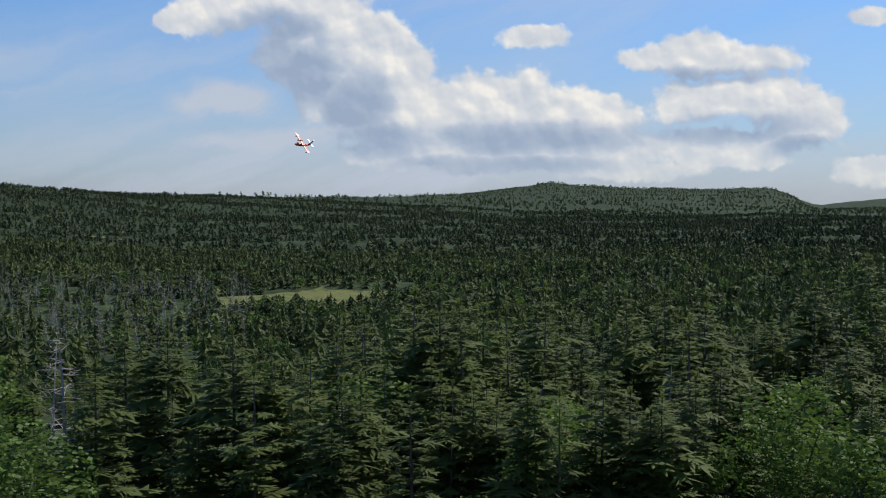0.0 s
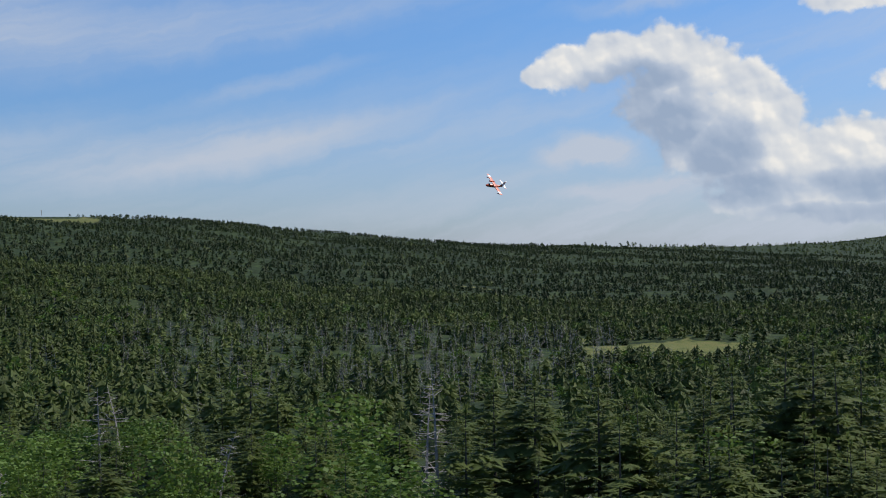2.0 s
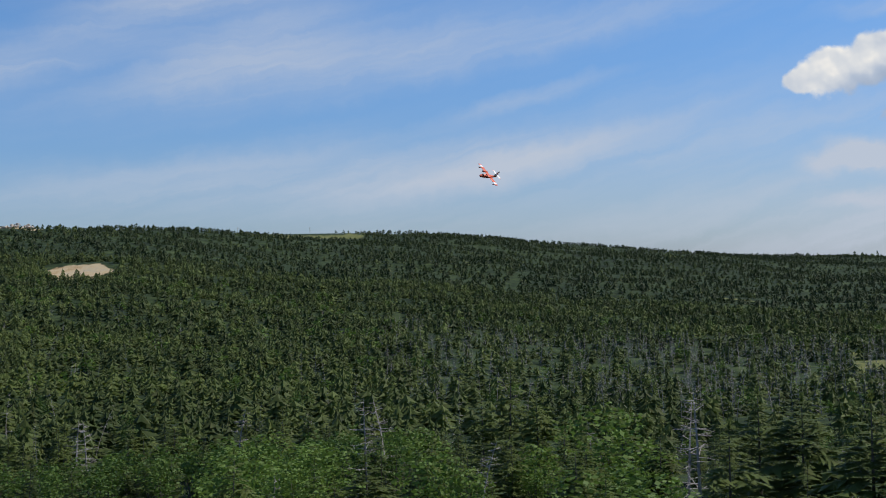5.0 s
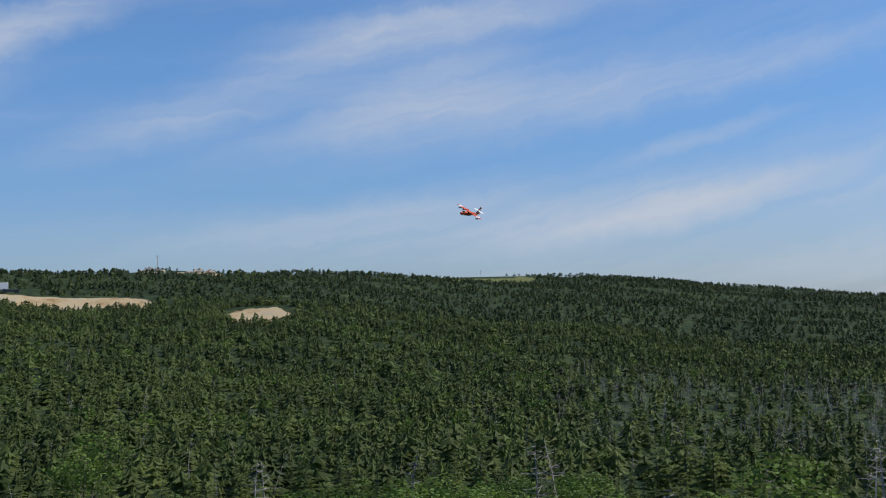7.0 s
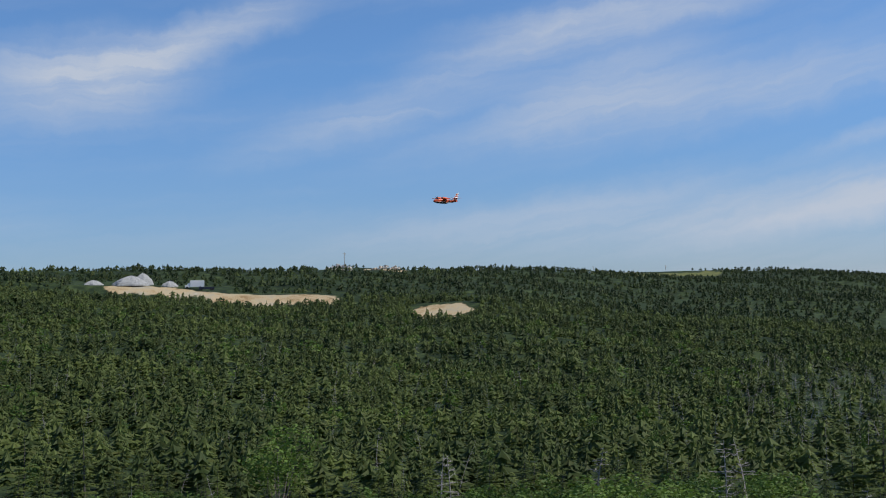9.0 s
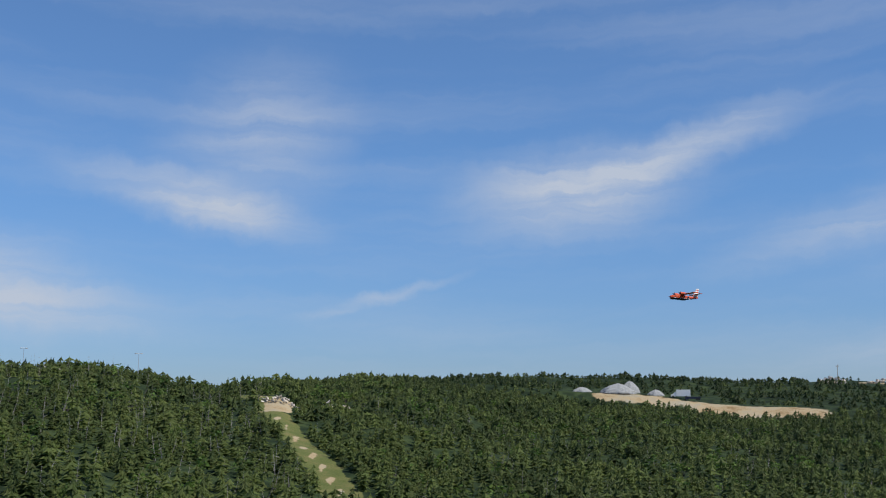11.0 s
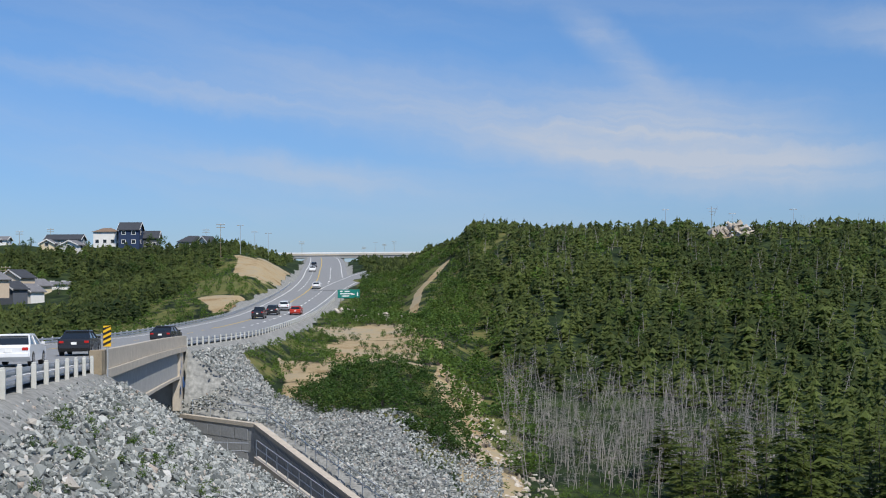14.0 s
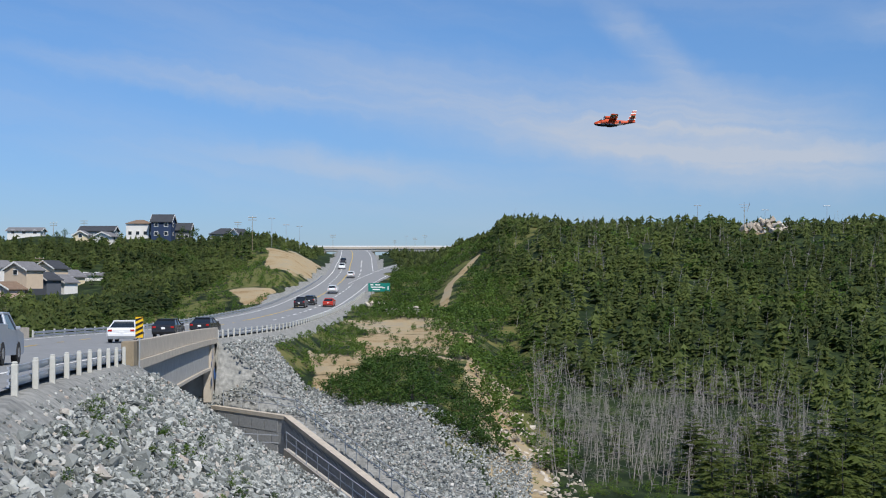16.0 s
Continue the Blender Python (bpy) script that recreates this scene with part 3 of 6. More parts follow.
# ---- trees ----
def spruce_form(seed, levels, per, twigs, slim=1.0, gap=0.0, clump=0.0):
    """One spruce of height 1: layers of flat boughs, each a spine with needle twigs to both sides, paler at their ends.
    Gives verts with a fourth column for that paleness, tris, part (0 needles, 1 bark)."""
    rng = np.random.RandomState(seed)
    v, f, mt = [], [], []
    up = np.array((0, 0, 1.0))

    def put(p, pale):
        v.append((p[0], p[1], p[2], pale))
        return len(v) - 1

    def tri(a, b, c):
        f.append((a, b, c))
        mt.append(0)

    def bough(base, tip, side, wide):
        axis = tip - base
        n = twigs
        arch = up * np.linalg.norm(axis) * 0.10
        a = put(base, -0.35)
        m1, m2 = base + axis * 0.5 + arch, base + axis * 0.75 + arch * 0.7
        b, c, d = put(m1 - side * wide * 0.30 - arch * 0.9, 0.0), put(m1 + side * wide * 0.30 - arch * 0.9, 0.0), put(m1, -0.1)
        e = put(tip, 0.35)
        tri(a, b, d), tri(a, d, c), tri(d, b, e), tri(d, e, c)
        for k in range(n):
            q = 0.25 + 0.6 * (k + rng.uniform(0, 0.8)) / n
            for sg in (-1, 1):
                root = base + axis * q + arch * (0.8 - abs(q - 0.5))
                L = wide * (1.15 - 0.75 * q) * rng.uniform(0.7, 1.35)
                end = root + side * sg * L + axis * rng.uniform(0.14, 0.30) + up * L * rng.uniform(-0.35, 0.12)
                w = axis * rng.uniform(0.07, 0.12)
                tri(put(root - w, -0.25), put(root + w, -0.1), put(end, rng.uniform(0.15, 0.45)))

    sides = 5
    for lo, hi in ((0, 0.5), (0.5, 1.0)):
        for q in range(sides):
            a, b = 6.283 * q / sides, 6.283 * (q + 1) / sides
            r0, r1 = 0.014 * (1.05 - lo), 0.014 * (1.05 - hi)
            k = len(v)
            v.extend((math.cos(w) * r, math.sin(w) * r, h, 0.0) for w, r, h in ((a, r0, lo), (b, r0, lo), (b, r1, hi), (a, r1, hi)))
            f.extend(((k, k + 1, k + 2), (k, k + 2, k + 3)))
            mt.extend((1, 1))
    full = rng.uniform(0.5, 0.75)
    for lv in range(levels):
        u = (lv + rng.uniform(0, 0.6)) / levels
        h = 0.08 + 0.90 * u
        reach = slim * 0.27 * ((1 - u) ** full + 0.07) * rng.uniform(0.7, 1.2) * (1 + clump * max(0.0, math.sin(u * 3.0 - 0.2)) * (u > 0.5))
        for b in range(per):
            if rng.rand() < gap * (1.6 - u):
                continue
            a = 6.283 * (b + rng.uniform(-0.35, 0.35)) / per + lv * 2.4
            L = reach * rng.uniform(0.6, 1.25)
            rise = rng.uniform(-0.30, 0.08) + 0.8 * max(0, u - 0.7)
            out, side = np.array((math.cos(a), math.sin(a), 0)), np.array((-math.sin(a), math.cos(a), 0))
            bough(np.array((0, 0, h)) + out * L * 0.06, np.array((0, 0, h)) + out * L + up * rise * L, side, L * rng.uniform(0.38, 0.55) + 0.004)
    for k in range(4):
        a = 1.57 * k
        out, side = np.array((math.cos(a), math.sin(a), 0)), np.array((-math.sin(a), math.cos(a), 0))
        bough(np.array((0, 0, 0.93)), np.array((0, 0, 1.01)) + out * 0.012, side, 0.014)
    return np.array(v), np.array(f), np.array(mt)


def bare_form(seed, branches=26, sub=2, thick=0.008):
    """One dead tree of height 1: a thin bleached trunk with broken bare branches."""
    rng = np.random.RandomState(seed)
    v, f = [], []

    def stick(a, b, r0, r1):
        k = len(v)
        d = b - a
        s = np.cross(d, (0.3, 0.2, 1.0) if abs(d[2]) < 0.8 * np.linalg.norm(d) else (1, 0, 0))
        s = s / (np.linalg.norm(s) + 1e-9)
        t = np.cross(d, s)
        t = t / (np.linalg.norm(t) + 1e-9)
        for p, r in ((a, r0), (b, r1)):
            for q in range(3):
                w = 6.283 * q / 3
                v.append(p + (s * math.cos(w) + t * math.sin(w)) * r)
        for q in range(3):
            w = (q + 1) % 3
            f.extend(((k + q, k + w, k + 3 + w), (k + q, k + 3 + w, k + 3 + q)))

    bend = rng.uniform(-0.16, 0.16, 2)
    trunk = [np.array((bend[0] * h * h, bend[1] * h * h, h)) for h in (0, 0.35, 0.7, 1.0)]
    for i in range(3):
        stick(trunk[i], trunk[i + 1], thick * (1.1 - i / 3), thick * (1.1 - (i + 1) / 3))
    for b in range(branches):
        h = rng.uniform(0.12, 0.97)
        a = rng.uniform(0, 6.283)
        L = 0.20 * (1.08 - h) * rng.uniform(0.4, 1.3) + 0.02
        base = np.array((bend[0] * h * h, bend[1] * h * h, h))
        tip = base + np.array((math.cos(a) * L, math.sin(a) * L, rng.uniform(-0.3, 0.5) * L))
        stick(base, tip, 0.0035, 0.001)
        for s in range(sub):
            q = rng.uniform(0.35, 0.9)
            root = base + (tip - base) * q
            stick(root, root + np.array((math.cos(a + rng.choice((-1, 1)) * 0.8), math.sin(a + rng.choice((-1, 1)) * 0.8), rng.uniform(-0.2, 0.6))) * L * 0.4, 0.0018, 0.0007)
    return np.array(v), np.array(f), np.zeros(len(f), int)


def bush_form(seed, leaves=500, tall=1.0, size=0.05):
    """One leafy alder or birch of height 1: lobes of many small leaves over a few stems."""
    rng = np.random.RandomState(seed)
    v, f, mt = [], [], []
    lobes = [(rng.uniform(-0.28, 0.28) * tall, rng.uniform(-0.28, 0.28) * tall, rng.uniform(0.3, 0.82), rng.uniform(0.12, 0.24)) for _ in range(11)]
    lobes.append((0, 0, 0.86, 0.14))
    for x, y, z, s in lobes:
        k = len(v)
        v.extend(((0.012, 0, 0), (-0.012, 0.01, 0), (x, y, z)))
        f.append((k, k + 1, k + 2))
        mt.append(1)
        for _ in range(leaves // len(lobes)):
            d = rng.normal(size=3)
            d /= np.linalg.norm(d)
            c = np.array((x, y, z)) + d * s * rng.uniform(0.65, 1.1) * (1, 1, 0.85)
            if c[2] < 0.03:
                continue
            e = rng.normal(size=3)
            a = np.cross(d + 0.5 * e, (0, 0, 1))
            a = a / (np.linalg.norm(a) + 1e-9) * size * rng.uniform(0.6, 1.3)
            b = np.cross(a, d + 0.3 * e) * rng.uniform(0.6, 1.1)
            k = len(v)
            v.extend((c - a, c - b * 0.6, c + a, c + b * 0.6))
            f.extend(((k, k + 1, k + 2), (k, k + 2, k + 3)))
            mt.extend((0, 0))
    return np.array(v), np.array(f), np.array(mt)


# how strongly boughs turn paler from stem to end; how far the wind has bent the tops
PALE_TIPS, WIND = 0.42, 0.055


def stand(name, forms, places, heights, tints, mats, label, category, seed=1):
    """Many trees joined into one mesh of kind stuff."""
    rng = np.random.RandomState(seed)
    tilt = 0.13 if mats[0] is M_DEAD else 0.035
    V, F, T, MT = [], [], [], []
    base = 0
    pick = rng.randint(len(forms), size=len(places))
    for k, (fv, ff, fm) in enumerate(forms):
        sel = np.where(pick == k)[0]
        if not len(sel):
            continue
        a = rng.uniform(0, 6.283, len(sel))
        h = heights[sel]
        w = np.sqrt(h * np.median(heights)) * rng.uniform(0.75, 1.25, len(sel))
        x = (fv[None, :, 0] * np.cos(a)[:, None] - fv[None, :, 1] * np.sin(a)[:, None]) * w[:, None] + places[sel, 0, None]
        y = (fv[None, :, 0] * np.sin(a)[:, None] + fv[None, :, 1] * np.cos(a)[:, None]) * w[:, None] + places[sel, 1, None]
        z = fv[None, :, 2] * h[:, None] + places[sel, 2, None]
        x = x + rng.normal(0, tilt, len(sel))[:, None] * fv[None, :, 2] * h[:, None]
        y = y + rng.normal(0, tilt, len(sel))[:, None] * fv[None, :, 2] * h[:, None]
        x = x + WIND * fv[None, :, 2] ** 2 * h[:, None]
        V.append(np.stack([x, y, z], -1).reshape(-1, 3))
        F.append((ff[None] + (np.arange(len(sel)) * len(fv))[:, None, None] + base).reshape(-1, 3))
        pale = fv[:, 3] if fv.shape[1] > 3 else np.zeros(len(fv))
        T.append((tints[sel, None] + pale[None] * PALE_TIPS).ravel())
        MT.append(np.tile(fm, len(sel)))
        base += len(sel) * len(fv)
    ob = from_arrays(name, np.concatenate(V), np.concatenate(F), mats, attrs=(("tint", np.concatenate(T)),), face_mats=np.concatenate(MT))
    return tagged(ob, label, category, kind="stuff")


# how far out the skyline ridge lies, by heading
CREST = R_STEPS[5:][(TABLE[:, 5:] / R_STEPS[5:]).argmax(1)]


def scatter(a0, a1, r0, r1, per, seed, keep=None):
    """Places over a ring sector, per square metre, on the ground."""
    rng = np.random.RandomState(seed)
    area = radians(a1 - a0) * (r1 * r1 - r0 * r0) / 2
    n = int(area * per)
    az, r = np.radians(rng.uniform(a0, a1, n)), np.sqrt(rng.uniform(r0 * r0, r1 * r1, n))
    x, y = r * np.sin(az), r * np.cos(az)
    ok = wooded(x, y, rng)
    ok &= r < np.interp(np.degrees(az), AZ_STEPS, np.maximum(CREST, 380)) + 45
    if keep is not None:
        ok &= keep(x, y, rng)
    x, y = x[ok], y[ok]
    return np.stack([x, y, ground_z(x, y) - 0.15], 1)


def wooded(x, y, rng):
    """Where trees may stand: off the road and its banks, the bog, the bare sand."""
    bog, bare, rip = cover(x, y)
    d, zr, k = to_road(x, y)
    out = np.abs(d) - ROAD_HALF
    r, az = np.hypot(x, y), np.degrees(np.arctan2(x, y))
    ok = ((np.maximum(np.maximum(bog, bare), rip) < 0.4) | (d < -30) & (bare < 0.4) | (az > np.interp(r, [100, 240, 320], [4.8, 2.4, 1.6])) & (az < 8)) & (out > 6)
    ok &= ~((az > -5.5) & (az < np.interp(r, [100, 240, 320], [4.8, 2.4, 1.6])) & (r < 330))
    ok &= ~((az < 5) & (r < 105))
    ok &= ~((d < 0) & (out < np.interp(y, [60, 120, 250, 340], [14, 22, 30, 34])) & (y < 340))
    ok &= ~((az > -25) & (az < -14.6) & (r > 262) & (r < 345))
    ok &= ~((az > -25) & (az < -8.5) & (r > 388) & (r < 440))
    ok &= np.abs(nearest_on(TRACK, x, y)[0]) > 2.9
    ok &= ~((az > 62.5) & (az < 69.2) & (r > np.interp(az, [62.5, 66, 69.2], [790, 825, 872])) & (r < 905))
    # the quarry floor and its face stay open
    ok &= ~((az > 40.5) & (az < 47.5) & (r > np.interp(az, [42.5, 43.2], [500, 488])) & (r < 562)) & ~((az > 46) & (az < 52.3) & (r > np.interp(az, [46, 49, 52.3], [483, 488, 494])) & (r < np.interp(az, [46, 52.3], [522, 510])))
    ok &= ~((az > 55.3) & (az < 58.2) & (r > 424 + 14 * np.abs(np.sin(az * 9))) & (r < 478)) & ~((az > 51.2) & (az < 55.5) & (r > 640) & (r < 702))
    ok &= ~((az > 13.1) & (az < 15.2) & (r > 292) & (r < 332))
    ok &= ~((az > 4.3) & (az < 16.5) & (r > 92) & (r < np.interp(az, [4.3, 8, 12, 16.5], [150, 140, 138, 125])) & (rng.rand(len(x)) < 0.97))
    ok &= ~((az > 71) & (az < 90) & (r > 150) & (r < 330) & (rng.rand(len(x)) < 0.55))
    return ok


def skirt_form(seed, tiers, points, slim=1.0, blunt=0.0):
    """A distant spruce of height 1: closed ragged skirts of boughs, one over another, paler at the bough ends."""
    rng = np.random.RandomState(seed)
    v, f = [], []
    full = rng.uniform(0.45, 0.85) * (1 - 0.55 * blunt)
    for t in range(tiers):
        u = t / tiers
        h = 0.05 + 0.80 * u + rng.uniform(-0.04, 0.04)
        R = slim * 0.24 * ((1 - u) ** full + 0.06)
        shift = rng.uniform(-0.38, 0.38, 2) * R
        top = min(1.0, h + rng.uniform(0.75, 1.05) / tiers + 0.03)
        k = len(v)
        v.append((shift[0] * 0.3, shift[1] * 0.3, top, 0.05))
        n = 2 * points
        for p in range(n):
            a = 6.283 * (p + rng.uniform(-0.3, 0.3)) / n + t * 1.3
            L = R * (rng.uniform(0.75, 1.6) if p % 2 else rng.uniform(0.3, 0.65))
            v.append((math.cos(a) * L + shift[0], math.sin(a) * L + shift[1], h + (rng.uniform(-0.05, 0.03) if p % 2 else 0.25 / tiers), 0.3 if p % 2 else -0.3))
        f.extend((k, k + 1 + p, k + 1 + (p + 1) % n) for p in range(n))
    k = len(v)
    v.extend((x, y, z, 0.0) for x, y, z in ((0.012, 0, 0), (-0.006, 0.01, 0), (-0.006, -0.01, 0), (0, 0, 1.0), (0.028, 0, 0.86), (-0.02, 0.02, 0.86), (-0.02, -0.022, 0.86)))
    f.extend(((k, k + 1, k + 3), (k + 4, k + 5, k + 3), (k + 5, k + 6, k + 3), (k + 6, k + 4, k + 3)))
    m = np.zeros(len(f), int)
    m[-4] = 1
    return np.array(v, float), np.array(f), m


LOW = [skirt_form(40 + i, 7, 5, 1.0 + 0.2 * (i % 4), (0, 0.5, 1.0)[i % 3]) for i in range(12)]
HILL = [skirt_form(50 + i, 4, 5, 1.15 + 0.22 * (i % 4), (0, 0.6, 1.0)[i % 3]) for i in range(12)]
FAR = [skirt_form(60 + i, 2, 4, 1.5 + 0.3 * (i % 3), (0.3, 1.0)[i % 2]) for i in range(8)]
MID = [spruce_form(20 + i, 15, 6, 2, 0.9 + 0.15 * (i % 4), gap=0.08) for i in range(6)]
BUSH = [bush_form(80 + i, 190, 1.3, 0.058) for i in range(5)]
LITE = [bush_form(70 + i, 70, 1.3, 0.10) for i in range(5)]
LEAFY = [bush_form(90 + i, 420, 0.9, 0.036) for i in range(4)]
BARE = [bare_form(100 + i, 18, 1, 0.0075) for i in range(10)]
STARK = [bare_form(160 + i, 12, 1, 0.012) for i in range(6)]


def shade_of(p, rng, base=0.4, spread=0.26):
    return np.clip(base + 0.22 * waves(p[:, 0], p[:, 1], 70, 9) + 0.2 * waves(p[:, 0], p[:, 1], 26, 19) + rng.normal(0, spread, len(p)), 0, 1)


def forest(name, forms, a0, a1, r0, r1, per, h0, h1, seed, mats=None, label="dense dark green spruce wood on the slopes", category="trees", keep=None, base=0.4):
    p = scatter(a0, a1, r0, r1, per, seed, keep)
    rng = np.random.RandomState(seed + 7)
    h = h0 + (h1 - h0) * rng.beta(1.3, 2.4, len(p))
    return stand(name, forms, p, h, shade_of(p, rng, base), mats or [M_SPRUCE, M_BARK], label, category, seed=seed)


LEAF_MATS, DEAD_MATS = [M_LEAF, M_BARK], [M_DEAD]
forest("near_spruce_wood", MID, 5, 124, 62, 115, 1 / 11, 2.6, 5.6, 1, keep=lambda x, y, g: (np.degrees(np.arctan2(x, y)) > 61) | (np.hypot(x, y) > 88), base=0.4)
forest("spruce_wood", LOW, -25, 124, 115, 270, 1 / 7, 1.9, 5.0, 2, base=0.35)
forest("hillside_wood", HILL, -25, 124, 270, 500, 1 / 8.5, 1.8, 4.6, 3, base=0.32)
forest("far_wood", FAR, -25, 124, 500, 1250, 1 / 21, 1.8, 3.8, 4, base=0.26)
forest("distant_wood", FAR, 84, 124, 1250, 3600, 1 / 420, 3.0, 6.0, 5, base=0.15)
forest("birch_scrub", LEAFY, 5, 124, 75, 200, 1 / 330, 2.2, 4.6, 6, LEAF_MATS, "light green leafy birch among the spruces", "trees", base=0.5)
forest("slope_birches", LITE, 5, 124, 180, 420, 1 / 210, 2.4, 4.4, 7, LEAF_MATS, "rounded light green birches on the wooded slopes", "trees", base=0.35)
forest("snags", BARE, -20, 124, 80, 330, 1 / 220, 3.0, 6.5, 8, DEAD_MATS, "bleached standing dead trunks among the spruces", "dead trees")
forest("hill_snags", STARK, 3, 30, 130, 310, 1 / 60, 2.8, 5.8, 9, DEAD_MATS, "grey dead trunks on the spruce hillside", "dead trees")


# ---- small builders ----
def box(bm, at, size, rz=0.0, bevel=0.0, rx=0.0, ry=0.0):
    """A block with its centre at `at`, turned rz degrees, its edges rounded by bevel."""
    m = pose(*at, rx, ry, rz) @ Matrix.Diagonal((*size, 1))
    got = bmesh.ops.create_cube(bm, size=1.0, matrix=m)
    if bevel:
        edges = list({e for v in got["verts"] for e in v.link_edges})
        bmesh.ops.bevel(bm, geom=edges, offset=bevel, segments=2, affect="EDGES", profile=0.6)
    return bm


def rod(bm, a, b, r0, r1=None, seg=8):
    """A round bar from a to b."""
    a, b = Vector(a), Vector(b)
    m = Matrix.Translation((a + b) / 2) @ (b - a).to_track_quat("Z", "Y").to_matrix().to_4x4()
    bmesh.ops.create_cone(bm, cap_ends=True, segments=seg, radius1=r0, radius2=r0 if r1 is None else r1, depth=(b - a).length, matrix=m)
    return bm


def solid(bm, rings, close=True):
    """A skin over rings of equally many points."""
    vs = [[bm.verts.new(p) for p in ring] for ring in rings]
    n = len(vs[0])
    for a, b in zip(vs, vs[1:]):
        for i in range(n):
            bm.faces.new((a[i], a[(i + 1) % n], b[(i + 1) % n], b[i]))
    if close:
        bm.faces.new(vs[0][::-1])
        bm.faces.new(vs[-1])
    bmesh.ops.recalc_face_normals(bm, faces=bm.faces[:])
    return bm


def prism(bm, outline, x0, x1):
    """An outline in the y-z plane drawn out from x0 to x1."""
    return solid(bm, [[(x, y, z) for y, z in outline] for x in (x0, x1)])


def thing(name, label, category, at=(0, 0, 0), rz=0.0, group="", kind=""):
    ob = new(name)
    ob.matrix_basis = pose(*at, 0, 0, rz)
    return tagged(ob, label, category, group, kind)


def gz1(x, y):
    return float(ground_z(np.array([x]), np.array([y]))[0])


def road_at(y, off=0.0, lift=0.0):
    """A place on the highway by its y and its offset from the middle line, and the heading there in degrees."""
    i = int(np.clip(np.searchsorted(LINE[:, 1], y), 1, len(LINE) - 1))
    a, b = LINE[i - 1], LINE[i]
    f = (y - a[1]) / max(1e-6, b[1] - a[1])
    p = a + (b - a) * f
    t = (b - a) / np.hypot(*(b - a)[:2])
    return (p[0] + t[1] * off, p[1] - t[0] * off, p[2] + lift), math.degrees(math.atan2(t[0], t[1])), t[2]


M_RED_PAINT = plain("orange_red_aircraft_paint", (0.62, 0.085, 0.022), 0.4, vary=0.08)
M_WHITE_PAINT = plain("white_paint", (0.80, 0.80, 0.78), 0.45, vary=0.05)
M_NAVY = plain("dark_navy_hull_paint", (0.02, 0.025, 0.045), 0.4)
M_BLACK = plain("black_rubber", (0.02, 0.02, 0.02), 0.8)
M_GLASS = plain("dark_window_glass", (0.015, 0.02, 0.025), 0.08, spec=0.6)
M_CHROME = plain("bright_metal", (0.6, 0.6, 0.6), 0.25, 0.9)
M_TAIL = plain("red_lamp_glass", (0.45, 0.015, 0.012), 0.25)
M_SIGN_GREEN = plain("green_sign_sheet", (0.006, 0.19, 0.15), 0.5, vary=0.05)
M_SIGN_YELLOW = plain("yellow_sign_sheet", (0.85, 0.50, 0.02), 0.5, vary=0.04)
M_WOOD = plain("weathered_timber", (0.27, 0.22, 0.15), 0.9, vary=0.25, scale=3)
M_STEEL_BLUE = plain("shaded_rail_steel", (0.42, 0.45, 0.50), 0.5, 0.5)
M_PANEL = plain("dark_grey_panel_concrete", (0.29, 0.30, 0.305), 0.9, vary=0.2)
M_BLUE_SPRAY = plain("blue_spray_paint", (0.05, 0.16, 0.45), 0.7)


def stone_material(name, a, b, c):
    m, g = material(name)
    info = g.add("ShaderNodeObjectInfo").outputs["Random"]
    geo = g.add("ShaderNodeNewGeometry")
    pick = g.math("FRACT", g.math("ADD", geo.outputs["Random Per Island"], g.math("MULTIPLY", info, 7.31)))
    n = g.mix(0.5, g.noise(geo.outputs["Position"], 2.5, 4), g.noise(geo.outputs["Position"], 18.0, 3))
    col = g.ramp(pick, [(0.0, a), (0.45, b), (0.9, c), (0.965, (0.40, 0.34, 0.29)), (0.985, (0.62, 0.61, 0.58))])
    col = g.mix(0.5, col, g.ramp(n, [(0.3, (0.45, 0.45, 0.45)), (0.7, (1.0, 1.0, 1.0))]), "MULTIPLY")
    return finish(m, g, col, 0.85, bump=n, strength=0.5, distance=0.05)


M_STONE = stone_material("crushed_grey_rock", (0.11, 0.122, 0.118), (0.28, 0.30, 0.29), (0.50, 0.515, 0.49))
M_PALE_ROCK = stone_material("pale_blasted_rock", (0.40, 0.35, 0.29), (0.55, 0.48, 0.40), (0.66, 0.60, 0.52))

# ---- bridge over the sunken way ----
Y0, Y1 = UNDER


def along(name, off0, off1, z0, z1, y0, y1, mat, parent, step=6.0, label=""):
    """A beam that follows the highway, between two offsets and two heights over the road."""
    ys = np.linspace(y0, y1, max(2, int((y1 - y0) / step) + 1))
    bm = bmesh.new()
    rings = []
    for y in ys:
        a, _, _ = road_at(y, off0)
        b, _, _ = road_at(y, off1)
        rings.append([(a[0], a[1], a[2] + z0), (b[0], b[1], b[2] + z0), (b[0], b[1], b[2] + z1), (a[0], a[1], a[2] + z1)])
    solid(bm, rings)
    return part(name, bm, mat, parent, label)


